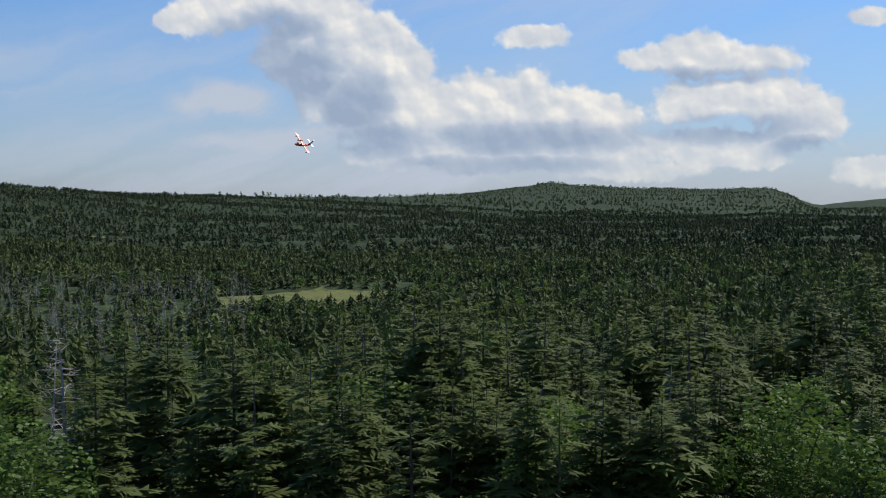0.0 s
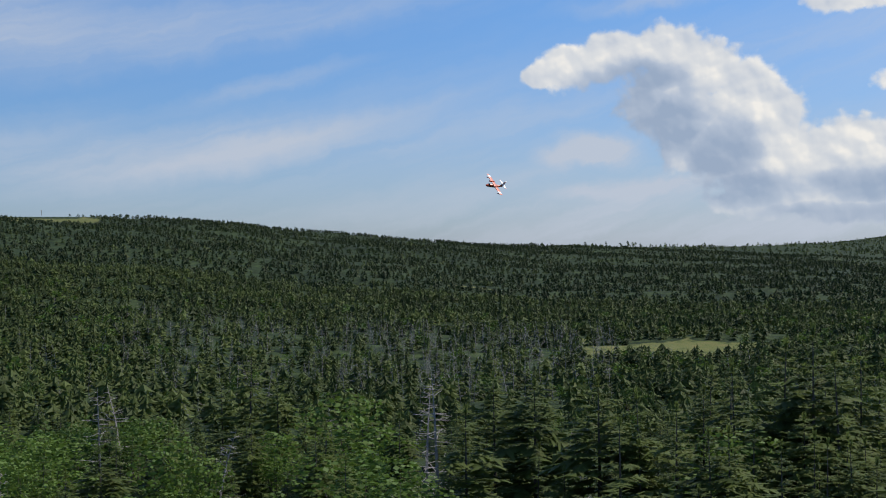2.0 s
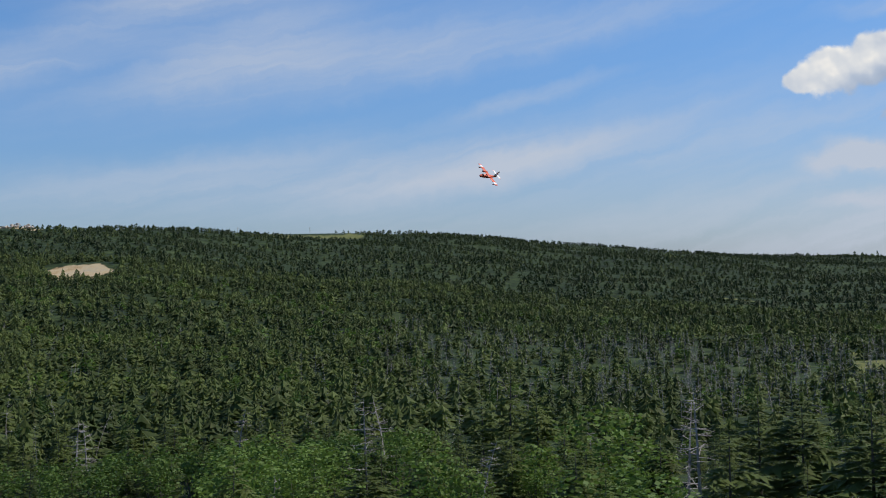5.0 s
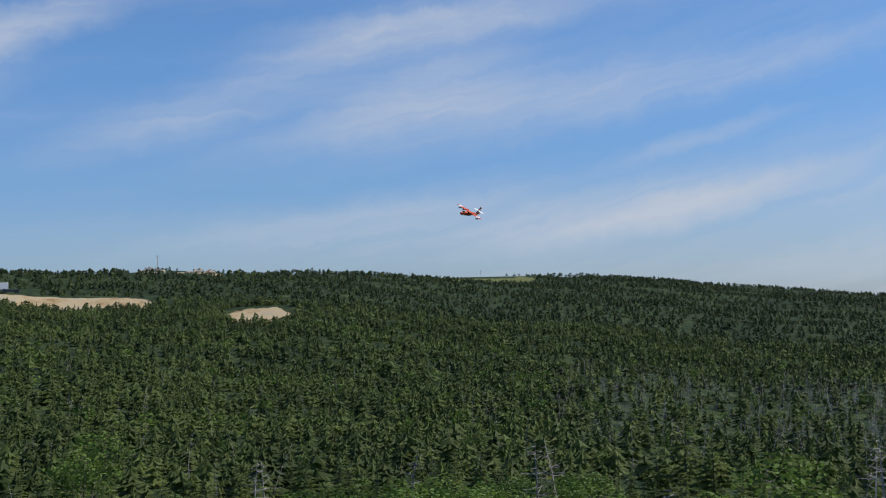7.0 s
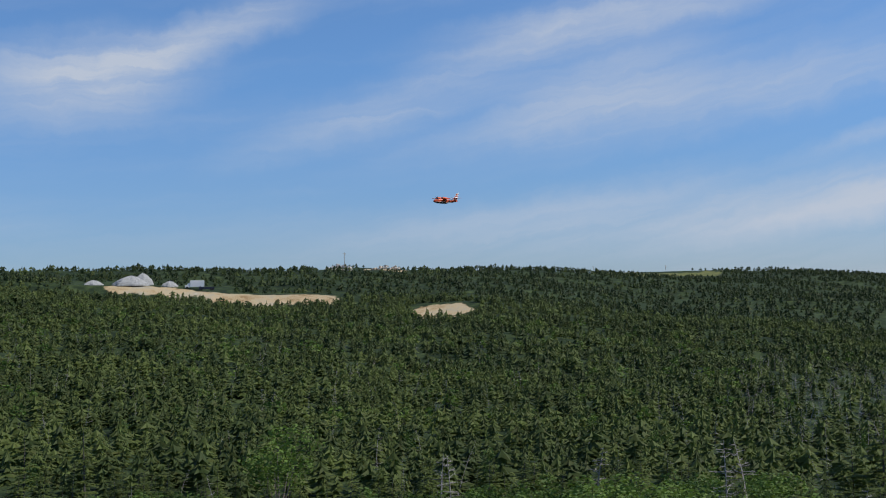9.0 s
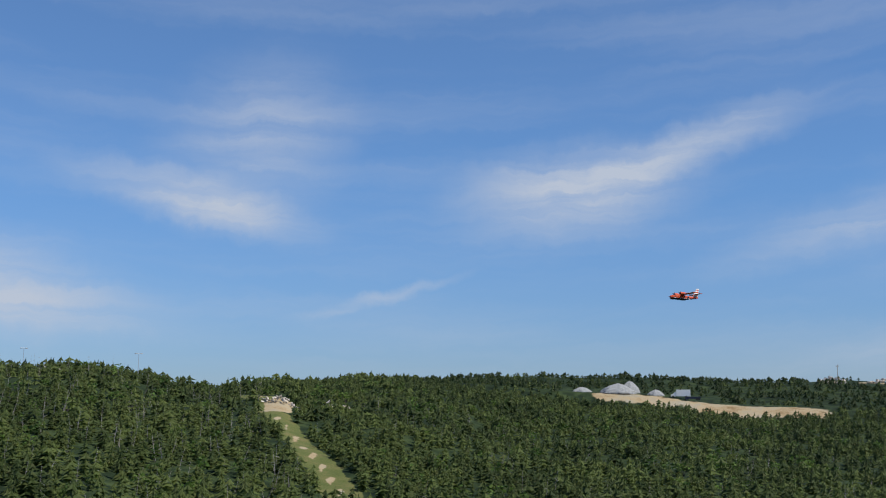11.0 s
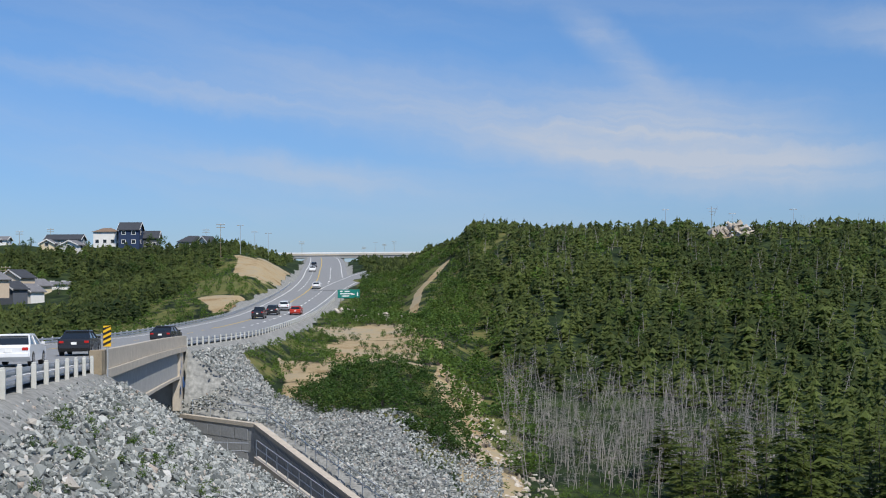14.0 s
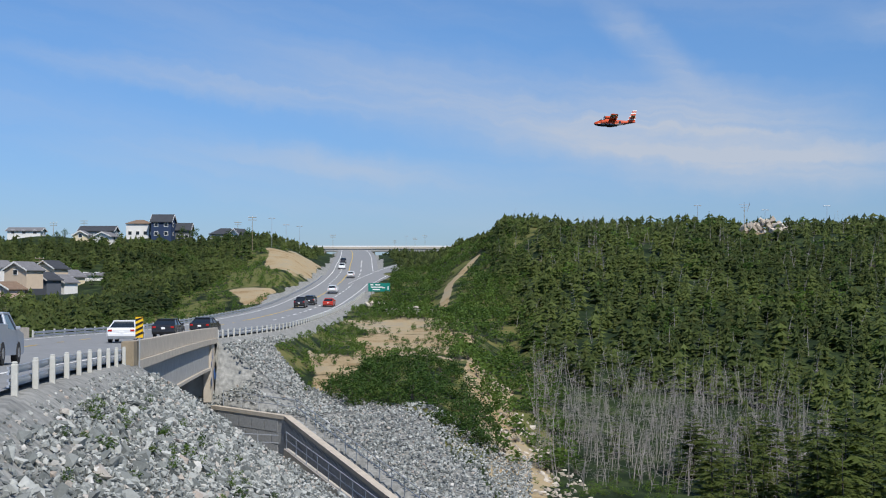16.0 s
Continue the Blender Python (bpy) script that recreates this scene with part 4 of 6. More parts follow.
def build_bridge():
    b = thing("road_bridge", "concrete highway bridge with pale parapets and steel girders", "bridge")
    along("deck_slab", -7.6, 7.45, -0.55, -0.03, Y0 - 1, Y1 + 1, M_CONCRETE_GREY, b)
    along("parapet", 7.2, 7.55, -0.02, 0.78, Y0, Y1 + 2, M_CONCRETE, b)
    along("deck_edge", 7.3, 7.7, -0.42, -0.04, Y0 - 1, Y1 + 1, M_CONCRETE, b)
    along("parapet", -7.6, -7.2, -0.02, 0.8, 20, Y1 + 2, M_CONCRETE, b)
    for off in (7.25, 2.2, -2.2, -6.7):
        along("girder", off - 0.12, off + 0.12, -2.2, -0.56, Y0 + 1, Y1 - 1.5, M_CONCRETE_GREY, b)
        along("girder_flange", off - 0.3, off + 0.3, -2.4, -2.21, Y0 + 1, Y1 - 1.5, M_CONCRETE, b)
    for y, side in ((Y1 - 1.5, 1), (Y0 + 0.5, -1)):
        p, h, _ = road_at(y, 0)
        bm = bmesh.new()
        box(bm, (p[0], p[1], p[2] - 3.2), (14.9, 1.2, 5.2), -h, 0.04)
        wall = part("abutment", bm, M_CONCRETE_GREY, b)
        q, h, _ = road_at(y - 0.05 * side, 7.3)
        bm = bmesh.new()
        box(bm, (q[0], q[1], q[2] - 2.6), (0.6, 1.9, 4.4), -h, 0.03)
        part("wing_wall", bm, M_CONCRETE, b)
    rng = random.Random(4)
    q, h, _ = road_at(Y1 - 2.2, 7.66)
    for k in range(7):
        bm = bmesh.new()
        box(bm, (q[0] + rng.uniform(-0.03, 0.03), q[1] + rng.uniform(-0.6, 1.4), q[2] - rng.uniform(0.9, 3.4)), (0.02, rng.uniform(0.15, 0.4), rng.uniform(0.3, 0.9)), -h + 4, 0)
        part("spray_mark", bm, M_BLUE_SPRAY, b, "blue sprayed scrawl")
    for k in range(4):
        q, h, _ = road_at(Y0 - 0.5 - 0.62 * k, 7.4)
        bm = bmesh.new()
        box(bm, (q[0], q[1], q[2] + 0.28), (0.5, 0.6, 1.0), -h, 0.03)
        part("end_block", bm, M_WOOD, b, "weathered brown end block")


build_bridge()


def guard_rail(name, off, y0, y1, face, label):
    """A guard rail of pale posts and two waved beams."""
    g = thing(name, label, "guardrail")
    y = y0
    while y <= y1:
        p, h, _ = road_at(y, off)
        bm = bmesh.new()
        box(bm, (p[0], p[1], p[2] + 0.1), (0.14, 0.14, 0.86), -h, 0.03)
        box(bm, (p[0], p[1], p[2] + 0.55), (0.11, 0.11, 0.05), -h, 0.02)
        part("post", bm, M_POST, g)
        y += 2.7
    for z in (0.12, 0.38):
        for k in range(int((y1 - y0) / 12) + 1):
            a, b = y0 + 12 * k, min(y1, y0 + 12 * k + 11.9)
            if b - a > 1:
                along("rail_beam", off + face * 0.11, off + face * 0.16, z - 0.085, z - 0.03, a, b, M_STEEL_BLUE, g, 4.0)
                along("rail_beam", off + face * 0.09, off + face * 0.13, z - 0.028, z + 0.028, a, b, M_STEEL_BLUE, g, 4.0)
                along("rail_beam", off + face * 0.11, off + face * 0.16, z + 0.03, z + 0.085, a, b, M_STEEL_BLUE, g, 4.0)
    return g


guard_rail("guardrail", 7.35, 25.2, 51.0, -1, "steel guardrail on white square posts above the stone bank")
guard_rail("guardrail", 7.35, 101.5, 268, -1, "long steel guardrail on white posts beside the highway")
guard_rail("guardrail", -7.35, 101.5, 330, 1, "steel guardrail along the far edge of the highway")


# ---- road markings ----
def dashes(off, y0, y1, on, gap, wide, mat):
    y = y0
    while y < y1:
        i0, i1 = np.searchsorted(LINE[:, 1], y), np.searchsorted(LINE[:, 1], y + on)
        if i1 - i0 >= 1:
            ribbon("lane_dash", off - wide, off + wide, 0.014, mat, i0, i1 + 1, road)
        y += on + gap


dashes(2.2, 165, 430, 3.0, 4.5, 0.16, M_WHITE_LINE)
dashes(-3.4, 300, 420, 3.0, 5.0, 0.1, M_WHITE_LINE)
dashes(-1.5, 20, 165, 3.0, 6.0, 0.09, M_YELLOW_LINE)


def build_ramp():
    """The slip road that leaves to the right below the overpass."""
    p = dense(np.array([(-19.5, 300, -0.38), (-17, 340, 2.05), (-12.5, 385, 4.8), (-5, 425, 7.2), (8, 460, 9.0)], float), 3)
    t = np.gradient(p, axis=0)
    t /= np.hypot(t[:, 0], t[:, 1])[:, None]
    n = np.stack([t[:, 1], -t[:, 0], np.zeros(len(t))], 1)
    for name, a, b, z, mat in (("slip_road", -4.2, 4.0, 0.03, M_ASPHALT), ("slip_line", 2.7, 2.9, 0.045, M_WHITE_LINE), ("slip_line", -3.0, -2.8, 0.045, M_WHITE_LINE)):
        v = np.concatenate([p + n * a + [0, 0, z], p + n * b + [0, 0, z]])
        i = np.arange(len(p) - 1)
        ob = from_arrays(name, v, np.stack([i, i + len(p), i + len(p) + 1, i + 1], 1), [mat], road)


build_ramp()


# ---- retaining wall, stairway and hand rails ----
def build_wall():
    w = thing("retaining_wall", "grey panelled concrete retaining wall with a pale coping", "wall", kind="structure")
    for a, b in zip(WALL, WALL[1:]):
        a, b = Vector(a), Vector(b)
        u = (b - a).normalized()
        n = Vector((-u.y, u.x, 0)).normalized()
        bm = bmesh.new()
        solid(bm, [[p + n * 1.5 + Vector((0, 0, -3.4)), p + n * 1.5 + Vector((0, 0, -0.42)), p + Vector((0, 0, -0.26)), p + Vector((0, 0, -3.4))] for p in (a, b)])
        part("wall_body", bm, M_PANEL, w)
        bm = bmesh.new()
        solid(bm, [[p - n * 0.08 + Vector((0, 0, -0.27)), p - n * 0.08, p + n * 0.45, p + n * 0.45 + Vector((0, 0, -0.27))] for p in (a, b)])
        part("coping", bm, M_CONCRETE, w, "pale concrete coping")
        L = (b - a).length
        k = 0
        s = 0.3
        while s < L - 1.5:
            for row in range(3):
                p = a + u * (s + (0.7 if row % 2 else 0))
                bm = bmesh.new()
                c = [p + u * du - n * 0.03 + Vector((0, 0, dz)) for du, dz in ((0, -1.2 - row * 0.85), (1.32, -1.2 - row * 0.85 + u.z * 1.3), (1.32, -0.42 - row * 0.85 + u.z * 1.3), (0, -0.42 - row * 0.85))]
                solid(bm, [c, [q - n * 0.035 for q in c]])
                part("wall_panel", bm, M_PANEL, w)
            s += 1.4
    return w


build_wall()


def hand_rail(points, label):
    g = thing("handrail", label, "railing")
    pts = [Vector(p) for p in points]
    for a, b in zip(pts, pts[1:]):
        for z in (1.05, 0.55):
            part("rail_tube", rod(bmesh.new(), a + Vector((0, 0, z)), b + Vector((0, 0, z)), 0.035, seg=6), M_GALV, g)
        n = max(1, round((b - a).length / 1.9))
        for i in range(n):
            p = a.lerp(b, i / n)
            part("rail_post", rod(bmesh.new(), p - Vector((0, 0, 0.1)), p + Vector((0, 0, 1.05)), 0.032, seg=6), M_GALV, g)
    return g


def shifted(points, d, dz):
    out = []
    for x, y, z in points:
        out.append((x + d * 0.9, y + d * 0.45, z + dz))
    return out


hand_rail(shifted(WALL, 0.9, 0.0), "galvanised tube handrail above the retaining wall")


def build_stairs():
    s = thing("stairway", "concrete outdoor stairway sunk between low walls", "stairs", kind="structure")
    a, b = Vector((-12.0, 85.5, -11.5)), Vector((-2.6, 66.0, -15.2))
    n = 22
    for i in range(n):
        p = a.lerp(b, i / n)
        bm = bmesh.new()
        box(bm, (p.x - 0.4, p.y - 0.2, p.z - 1.1), (2.4, 1.05, 2.4), 26, 0.02)
        part("step", bm, M_CONCRETE_GREY, s)
    c, d = Vector((-10.2, 81.4, -10.65)), Vector((-3.6, 68.4, -12.75))
    u = (d - c).normalized()
    side = Vector((-u.y, u.x, 0)).normalized()
    bm = bmesh.new()
    solid(bm, [[p, p + side * 0.35, p + side * 0.35 + Vector((0, 0, -2.5)), p + Vector((0, 0, -2.5))] for p in (c, d)])
    part("side_wall", bm, M_CONCRETE, s)
    hand_rail([c + side * 0.17, d + side * 0.17], "galvanised handrail on the low stair wall")
    hand_rail([(-13.4, 82.9, -10.9), (-10.6, 81.8, -10.9)], "short galvanised handrail at the stair landing")


build_stairs()


# ---- signs ----
def build_chevron():
    p, h, _ = road_at(51.6, 7.75)
    s = thing("marker_sign", "yellow and black striped bridge marker board on a steel post", "road sign", p)
    part("post", rod(bmesh.new(), (0, 0, -0.4), (0, 0, 1.2), 0.04), M_GALV, s)
    part("board", box(bmesh.new(), (0, -0.05, 1.35), (0.32, 0.02, 0.86), 0, 0.005), M_SIGN_YELLOW, s)
    for k in range(4):
        bm = bmesh.new()
        z = 0.99 + k * 0.215
        solid(bm, [[(-0.158, y, z - 0.05), (0.158, y, z + 0.10), (0.158, y, min(1.775, z + 0.205)), (-0.158, y, z + 0.055)] for y in (-0.064, -0.068)])
        part("stripe", bm, M_BLACK, s, "black slanting stripe")


build_chevron()


def build_exit_sign():
    s = thing("direction_sign", "large green highway direction sign on two wooden posts", "road sign", (-13.2, 262, gz1(-13.2, 262)))
    top = -1.05 - gz1(-13.2, 262)
    for x in (-1.6, 1.6):
        part("post", box(bmesh.new(), (x, 0.08, top / 2), (0.16, 0.16, top + 1.4), 0, 0.01), M_WOOD, s)
    part("board", box(bmesh.new(), (0, -0.04, top), (4.5, 0.05, 1.75), 0, 0.01), M_SIGN_GREEN, s)
    for x, z, w in ((-1.5, 0.52, 0.6), (-0.3, 0.5, 1.0), (-0.4, 0.02, 2.6), (-0.6, -0.45, 1.5), (0.9, -0.1, 0.7)):
        part("lettering_bar", box(bmesh.new(), (x, -0.07, top + z), (w, 0.006, 0.22)), M_WHITE_PAINT, s, "white lettering bar")
    part("arrow", prism(bmesh.new(), [(-0.074, top - 0.5), (-0.078, top - 0.5), (-0.078, top + 0.3), (-0.074, top + 0.3)], 1.75, 1.95), M_WHITE_PAINT, s, "white arrow stroke")


build_exit_sign()


# ---- overpass, lamps, poles ----
def build_overpass():
    o = thing("overpass", "long concrete overpass with a pale railing across the highway", "bridge")
    part("deck", box(bmesh.new(), (-28, 622, 15.6), (62, 9, 1.3), 0, 0.05), M_CONCRETE_GREY, o)
    part("parapet", box(bmesh.new(), (-28, 617.3, 16.7), (70, 0.35, 0.9), 0, 0.03), M_CONCRETE, o)
    part("rail", box(bmesh.new(), (-28, 617.3, 17.5), (76, 0.15, 0.5), 0, 0.02), M_WHITE_PAINT, o)
    for x in (-50, -34, -17, -6):
        part("pier", box(bmesh.new(), (x, 621, 11.0), (1.1, 6, 9), 0, 0.05), M_CONCRETE, o)
    for x in (-60, 3):
        part("abutment", box(bmesh.new(), (x, 622, 12.5), (5, 9, 6), 0, 0.1), M_CONCRETE, o)


build_overpass()


def pole(x, y, top, kind="lamp", r=0.075):
    z = gz1(x, y)
    names = {"lamp": ("street_lamp", "slim grey lamp post with a double head", "street lamp"), "utility": ("utility_pole", "wooden utility pole with a cross arm", "utility pole"),
             "mast": ("lattice_mast", "tall steel mast with antenna arms on the hilltop", "mast")}
    n, l, c = names[kind]
    p = thing(n, l, c, (x, y, z), group="poles on the skyline")
    h = top - z
    part("pole", rod(bmesh.new(), (0, 0, -0.3), (0, 0, h), r, r * 0.6, 8), M_GALV if kind == "lamp" else M_WOOD, p)
    if kind == "lamp":
        part("arm", box(bmesh.new(), (0, 0, h - 0.05), (1.5, 0.12, 0.1), 0, 0.02), M_GALV, p)
        for s in (-0.65, 0.65):
            part("lamp_head", box(bmesh.new(), (s, 0, h - 0.13), (0.6, 0.3, 0.16), 0, 0.04), M_CONCRETE_GREY, p)
    elif kind == "utility":
        for dz in (0.4, 1.1):
            part("cross_arm", box(bmesh.new(), (0, 0, h - dz), (2.2, 0.12, 0.14), 0, 0.01), M_WOOD, p)
        for s in (-0.95, 0, 0.95):
            part("insulator", rod(bmesh.new(), (s, 0, h - 0.34), (s, 0, h - 0.1), 0.05), M_WHITE_PAINT, p)
    else:
        for dz, w in ((0.5, 2.6), (1.2, 2.0), (1.9, 1.5)):
            part("antenna_arm", box(bmesh.new(), (0, 0, h - dz), (w, 0.1, 0.1), 30 * dz, 0.01), M_GALV, p)
            part("antenna", rod(bmesh.new(), (w / 2, 0, h - dz - 0.3), (w / 2, 0, h - dz + 0.5), 0.06), M_GALV, p)
    return p


for x, y, top, kind in ((66.4, 330, 20.1, "lamp"), (100.1, 330, 20.0, "lamp"), (114.1, 287, 17.3, "lamp"), (86, 338, 19.4, "lamp"), (71.4, 300, 18.9, "mast"), (-49.7, 330, 17.3, "utility"),
                        (-47.3, 350, 17.8, "lamp"), (-44.6, 360, 16.4, "lamp"), (-43.0, 380, 16.9, "lamp"), (-41.7, 480, 18.2, "utility"), (-9.1, 640, 23.9, "utility"), (-24.3, 640, 21.3, "utility"),
                        (-14.1, 640, 22.6, "utility"), (-18.6, 640, 23.4, "lamp"), (-95.5, 300, 6.0, "utility"), (-112, 395, 19.5, "utility"), (-64, 395, 19.0, "utility"), (-120, 390, 18.6, "utility")):
    pole(x, y, top, kind)
for az, r, top in ((63.6, 890, 30.5), (66.8, 900, 30.0), (52.4, 690, 35)):
    x, y, _ = on_ring(az, r)
    pole(x, y, top, "utility", 0.16)


# ---- houses ----
def roof_material(name, c):
    m, g = material(name)
    at = g.add("ShaderNodeTexCoord").outputs["Object"]
    n = g.mix(0.5, g.noise(at, 1.2, 4), g.noise(at, 14.0, 3))
    return finish(m, g, g.ramp(n, [(0.3, tuple(k * 0.75 for k in c)), (0.7, tuple(k * 1.25 for k in c))]), 0.9, bump=n, strength=0.3)


ROOF_GREY, ROOF_DARK, ROOF_BROWN, ROOF_RED = (roof_material(n, c) for n, c in (("grey_shingles", (0.17, 0.17, 0.18)), ("dark_shingles", (0.05, 0.055, 0.065)), ("brown_shingles", (0.20, 0.14, 0.10)), ("red_shingles", (0.38, 0.08, 0.05))))
SIDING = {"white": (0.74, 0.73, 0.70), "cream": (0.66, 0.56, 0.38), "beige": (0.58, 0.47, 0.35), "blue": (0.022, 0.042, 0.095), "grey": (0.34, 0.36, 0.37), "dark": (0.10, 0.11, 0.13), "pink": (0.60, 0.42, 0.34)}
SIDING = {k: plain(k + "_siding", v, 0.7, vary=0.07, scale=1.0) for k, v in SIDING.items()}


def house(az, r, w, d, h, rise, rz, wall, roof, label, hip=False, z=None, windows=3, garage=False):
    x, y, _ = on_ring(az, r)
    z = gz1(x, y) if z is None else z
    o = thing("house", label, "house", (x, y, z), rz, group="houses on the hillside")
    bm = bmesh.new()
    if hip:
        solid(bm, [[(-w / 2, -d / 2, -2), (w / 2, -d / 2, -2), (w / 2, d / 2, -2), (-w / 2, d / 2, -2)], [(-w / 2, -d / 2, h), (w / 2, -d / 2, h), (w / 2, d / 2, h), (-w / 2, d / 2, h)]])
    else:
        prism(bm, [(-d / 2, -2), (d / 2, -2), (d / 2, h), (0, h + rise - 0.12), (-d / 2, h)], -w / 2, w / 2)
    body = part("wall", bm, SIDING[wall], o)
    e = 0.45
    bm = bmesh.new()
    if hip:
        solid(bm, [[(-w / 2 - e, -d / 2 - e, h), (w / 2 + e, -d / 2 - e, h), (w / 2 + e, d / 2 + e, h), (-w / 2 - e, d / 2 + e, h)],
                   [(-w / 6, -0.1, h + rise), (w / 6, -0.1, h + rise), (w / 6, 0.1, h + rise), (-w / 6, 0.1, h + rise)]])
        part("roof", bm, roof, o)
    else:
        s = rise / (d / 2)
        prism(bm, [(-d / 2 - e, h - e * s), (0, h + rise), (d / 2 + e, h - e * s), (d / 2 + e, h - e * s + 0.22), (0, h + rise + 0.22), (-d / 2 - e, h - e * s + 0.22)], -w / 2 - e, w / 2 + e)
        part("roof", bm, roof, o)
        for sx in (-1, 1):
            bm = bmesh.new()
            x0 = sx * (w / 2 + e + 0.01)
            prism(bm, [(-d / 2 - e, h - e * s - 0.12), (0, h + rise - 0.16), (d / 2 + e, h - e * s - 0.12), (d / 2 + e, h - e * s + 0.2), (0, h + rise + 0.2), (-d / 2 - e, h - e * s + 0.2)], min(x0, x0 + sx * 0.06), max(x0, x0 + sx * 0.06))
            part("barge_board", bm, SIDING["white"], o, "white barge board")
    levels = max(1, int(h / 2.6))
    for face, length, depth in ((0, w, d), (1, d, w)):
        for lv in range(levels):
            n = windows if face == 0 else max(1, windows - 1)
            for k in range(n):
                u = (k + 0.5) / n * length - length / 2
                zz = 0.9 + lv * 2.7 + 0.65
                for sgn in ((-1,) if face == 0 else (-1, 1)):
                    c = (u, sgn * (depth / 2 + 0.03), zz) if face == 0 else (sgn * (depth / 2 + 0.03), u, zz)
                    size = (1.3, 0.06, 1.25) if face == 0 else (0.06, 1.3, 1.25)
                    win = part("window", box(bmesh.new(), c, size, 0, 0.01), SIDING["white"], o, "white framed window")
                    off = -0.035 if sgn < 0 else 0.035
                    cc = (c[0], c[1] + off, c[2]) if face == 0 else (c[0] + off, c[1], c[2])
                    part("pane", box(bmesh.new(), cc, (1.02, 0.02, 1.0) if face == 0 else (0.02, 1.02, 1.0)), M_GLASS, win)
    return o


house(-18.2, 405, 9.84, 6.56, 1.89, 0.98, 4, "white", ROOF_GREY, "long low cream bungalow with a grey roof")
house(-15.2, 410, 10.66, 6.56, 2.79, 1.48, 0, "grey", ROOF_DARK, "grey bungalow with a dark roof behind trees")
house(-15.9, 396, 4.10, 4.10, 1.80, 1.15, 90, "cream", ROOF_GREY, "small cream gabled shed", windows=1)
house(-14.9, 392, 5.33, 5.33, 2.13, 1.23, 80, "white", ROOF_GREY, "white gabled cottage on the hill", windows=1)
house(-13.45, 404, 7.05, 6.56, 4.43, 1.31, 0, "white", ROOF_BROWN, "two storey white house with a low brown hip roof", hip=True)
house(-13.0, 410, 4.10, 4.92, 2.46, 1.15, 0, "white", ROOF_RED, "small white house with a red roof", windows=1)
house(-12.45, 400, 6.07, 6.56, 5.25, 2.13, 0, "blue", ROOF_DARK, "tall navy blue house with white windows and a dark roof", windows=2)
house(-11.55, 404, 4.59, 4.92, 3.77, 1.97, 0, "dark", ROOF_DARK, "dark blue annexe with a dark roof", windows=2)
house(-9.75, 398, 8.61, 6.56, 3.12, 1.97, 0, "grey", ROOF_DARK, "grey house with a dark hip roof", hip=True)
house(-9.15, 392, 4.51, 4.51, 2.79, 1.97, 60, "white", ROOF_DARK, "white gabled wing with a dark roof", windows=1)
for az, r, w, d, h, rise, rz, wall, roof, lab, z in (
        (-19.0, 286, 9, 9, 3.6, 2.2, 62, "pink", ROOF_BROWN, "pinkish bungalow with a brown roof", -3.6), (-18.3, 292, 9, 10, 4.2, 2.6, 60, "beige", ROOF_GREY, "beige gabled house with a grey shingle roof", 0.2),
        (-17.45, 300, 8, 9, 4.2, 2.5, 58, "dark", ROOF_DARK, "dark grey gabled house with white trim", -1.9), (-16.75, 306, 8, 9, 4.4, 2.6, 60, "white", ROOF_GREY, "white gabled house with a grey roof", -2.6),
        (-17.2, 318, 9, 10, 5.0, 2.8, 62, "beige", ROOF_DARK, "beige house with a dark gable roof", 0.4), (-16.4, 326, 8, 9, 4.4, 2.4, 58, "cream", ROOF_GREY, "cream gabled house with white trim", -1.2),
        (-18.4, 320, 8, 9, 4.6, 2.4, 60, "cream", ROOF_GREY, "pale yellow gabled house among trees", 0.6), (-19.3, 316, 8, 8, 4.6, 2.4, 60, "white", ROOF_GREY, "white gabled house on the slope", 0.8), (-15.5, 330, 9, 6, 2.6, 0.8, 10, "white", ROOF_GREY, "long white flat-roofed garage", 0.0)):
    house(az, r, w * 0.6, d * 0.6, h * 0.5, rise * 0.62, rz - 172, wall, roof, lab, z=z + 0.4, windows=2)


# ---- quarry on the ridge ----
def heap(az, r, w, h, mat, label, seed):
    x, y, _ = on_ring(az, r)
    rng = np.random.RandomState(seed)
    bm = bmesh.new()
    n, m = 40, 9
    rings = []
    for j in range(m):
        f = j / (m - 1)
        rr = w / 2 * (1 - f ** 1.7) ** 0.8 + 0.05
        rings.append([(math.cos(6.283 * i / n) * rr * (1 + 0.10 * math.sin(i * 0.9 + seed) + rng.uniform(-0.04, 0.04)), math.sin(6.283 * i / n) * rr * 0.8 * (1 + rng.uniform(-0.04, 0.04)), -0.6 + (h + 0.6) * f + rng.uniform(-0.1, 0.1)) for i in range(n)])
    solid(bm, rings)
    ob = part("gravel_heap", bm, mat)
    ob.location = (x, y, gz1(x, y))
    return tagged(ob, label, "gravel heap", "heaps in the quarry")


M_GRAVEL = plain("grey_gravel", (0.27, 0.275, 0.27), 0.95, vary=0.3, scale=1.4)
heap(43.0, 512, 16, 3.6, M_GRAVEL, "large grey heap of crushed gravel on the quarry floor", 1)
heap(43.5, 514, 9, 4.6, M_GRAVEL, "steep grey gravel heap beside a larger one", 2)
heap(41.4, 514, 9, 1.9, M_GRAVEL, "low grey-green gravel heap", 3)
heap(44.65, 513, 7.5, 1.9, M_GRAVEL, "small rounded gravel heap", 4)


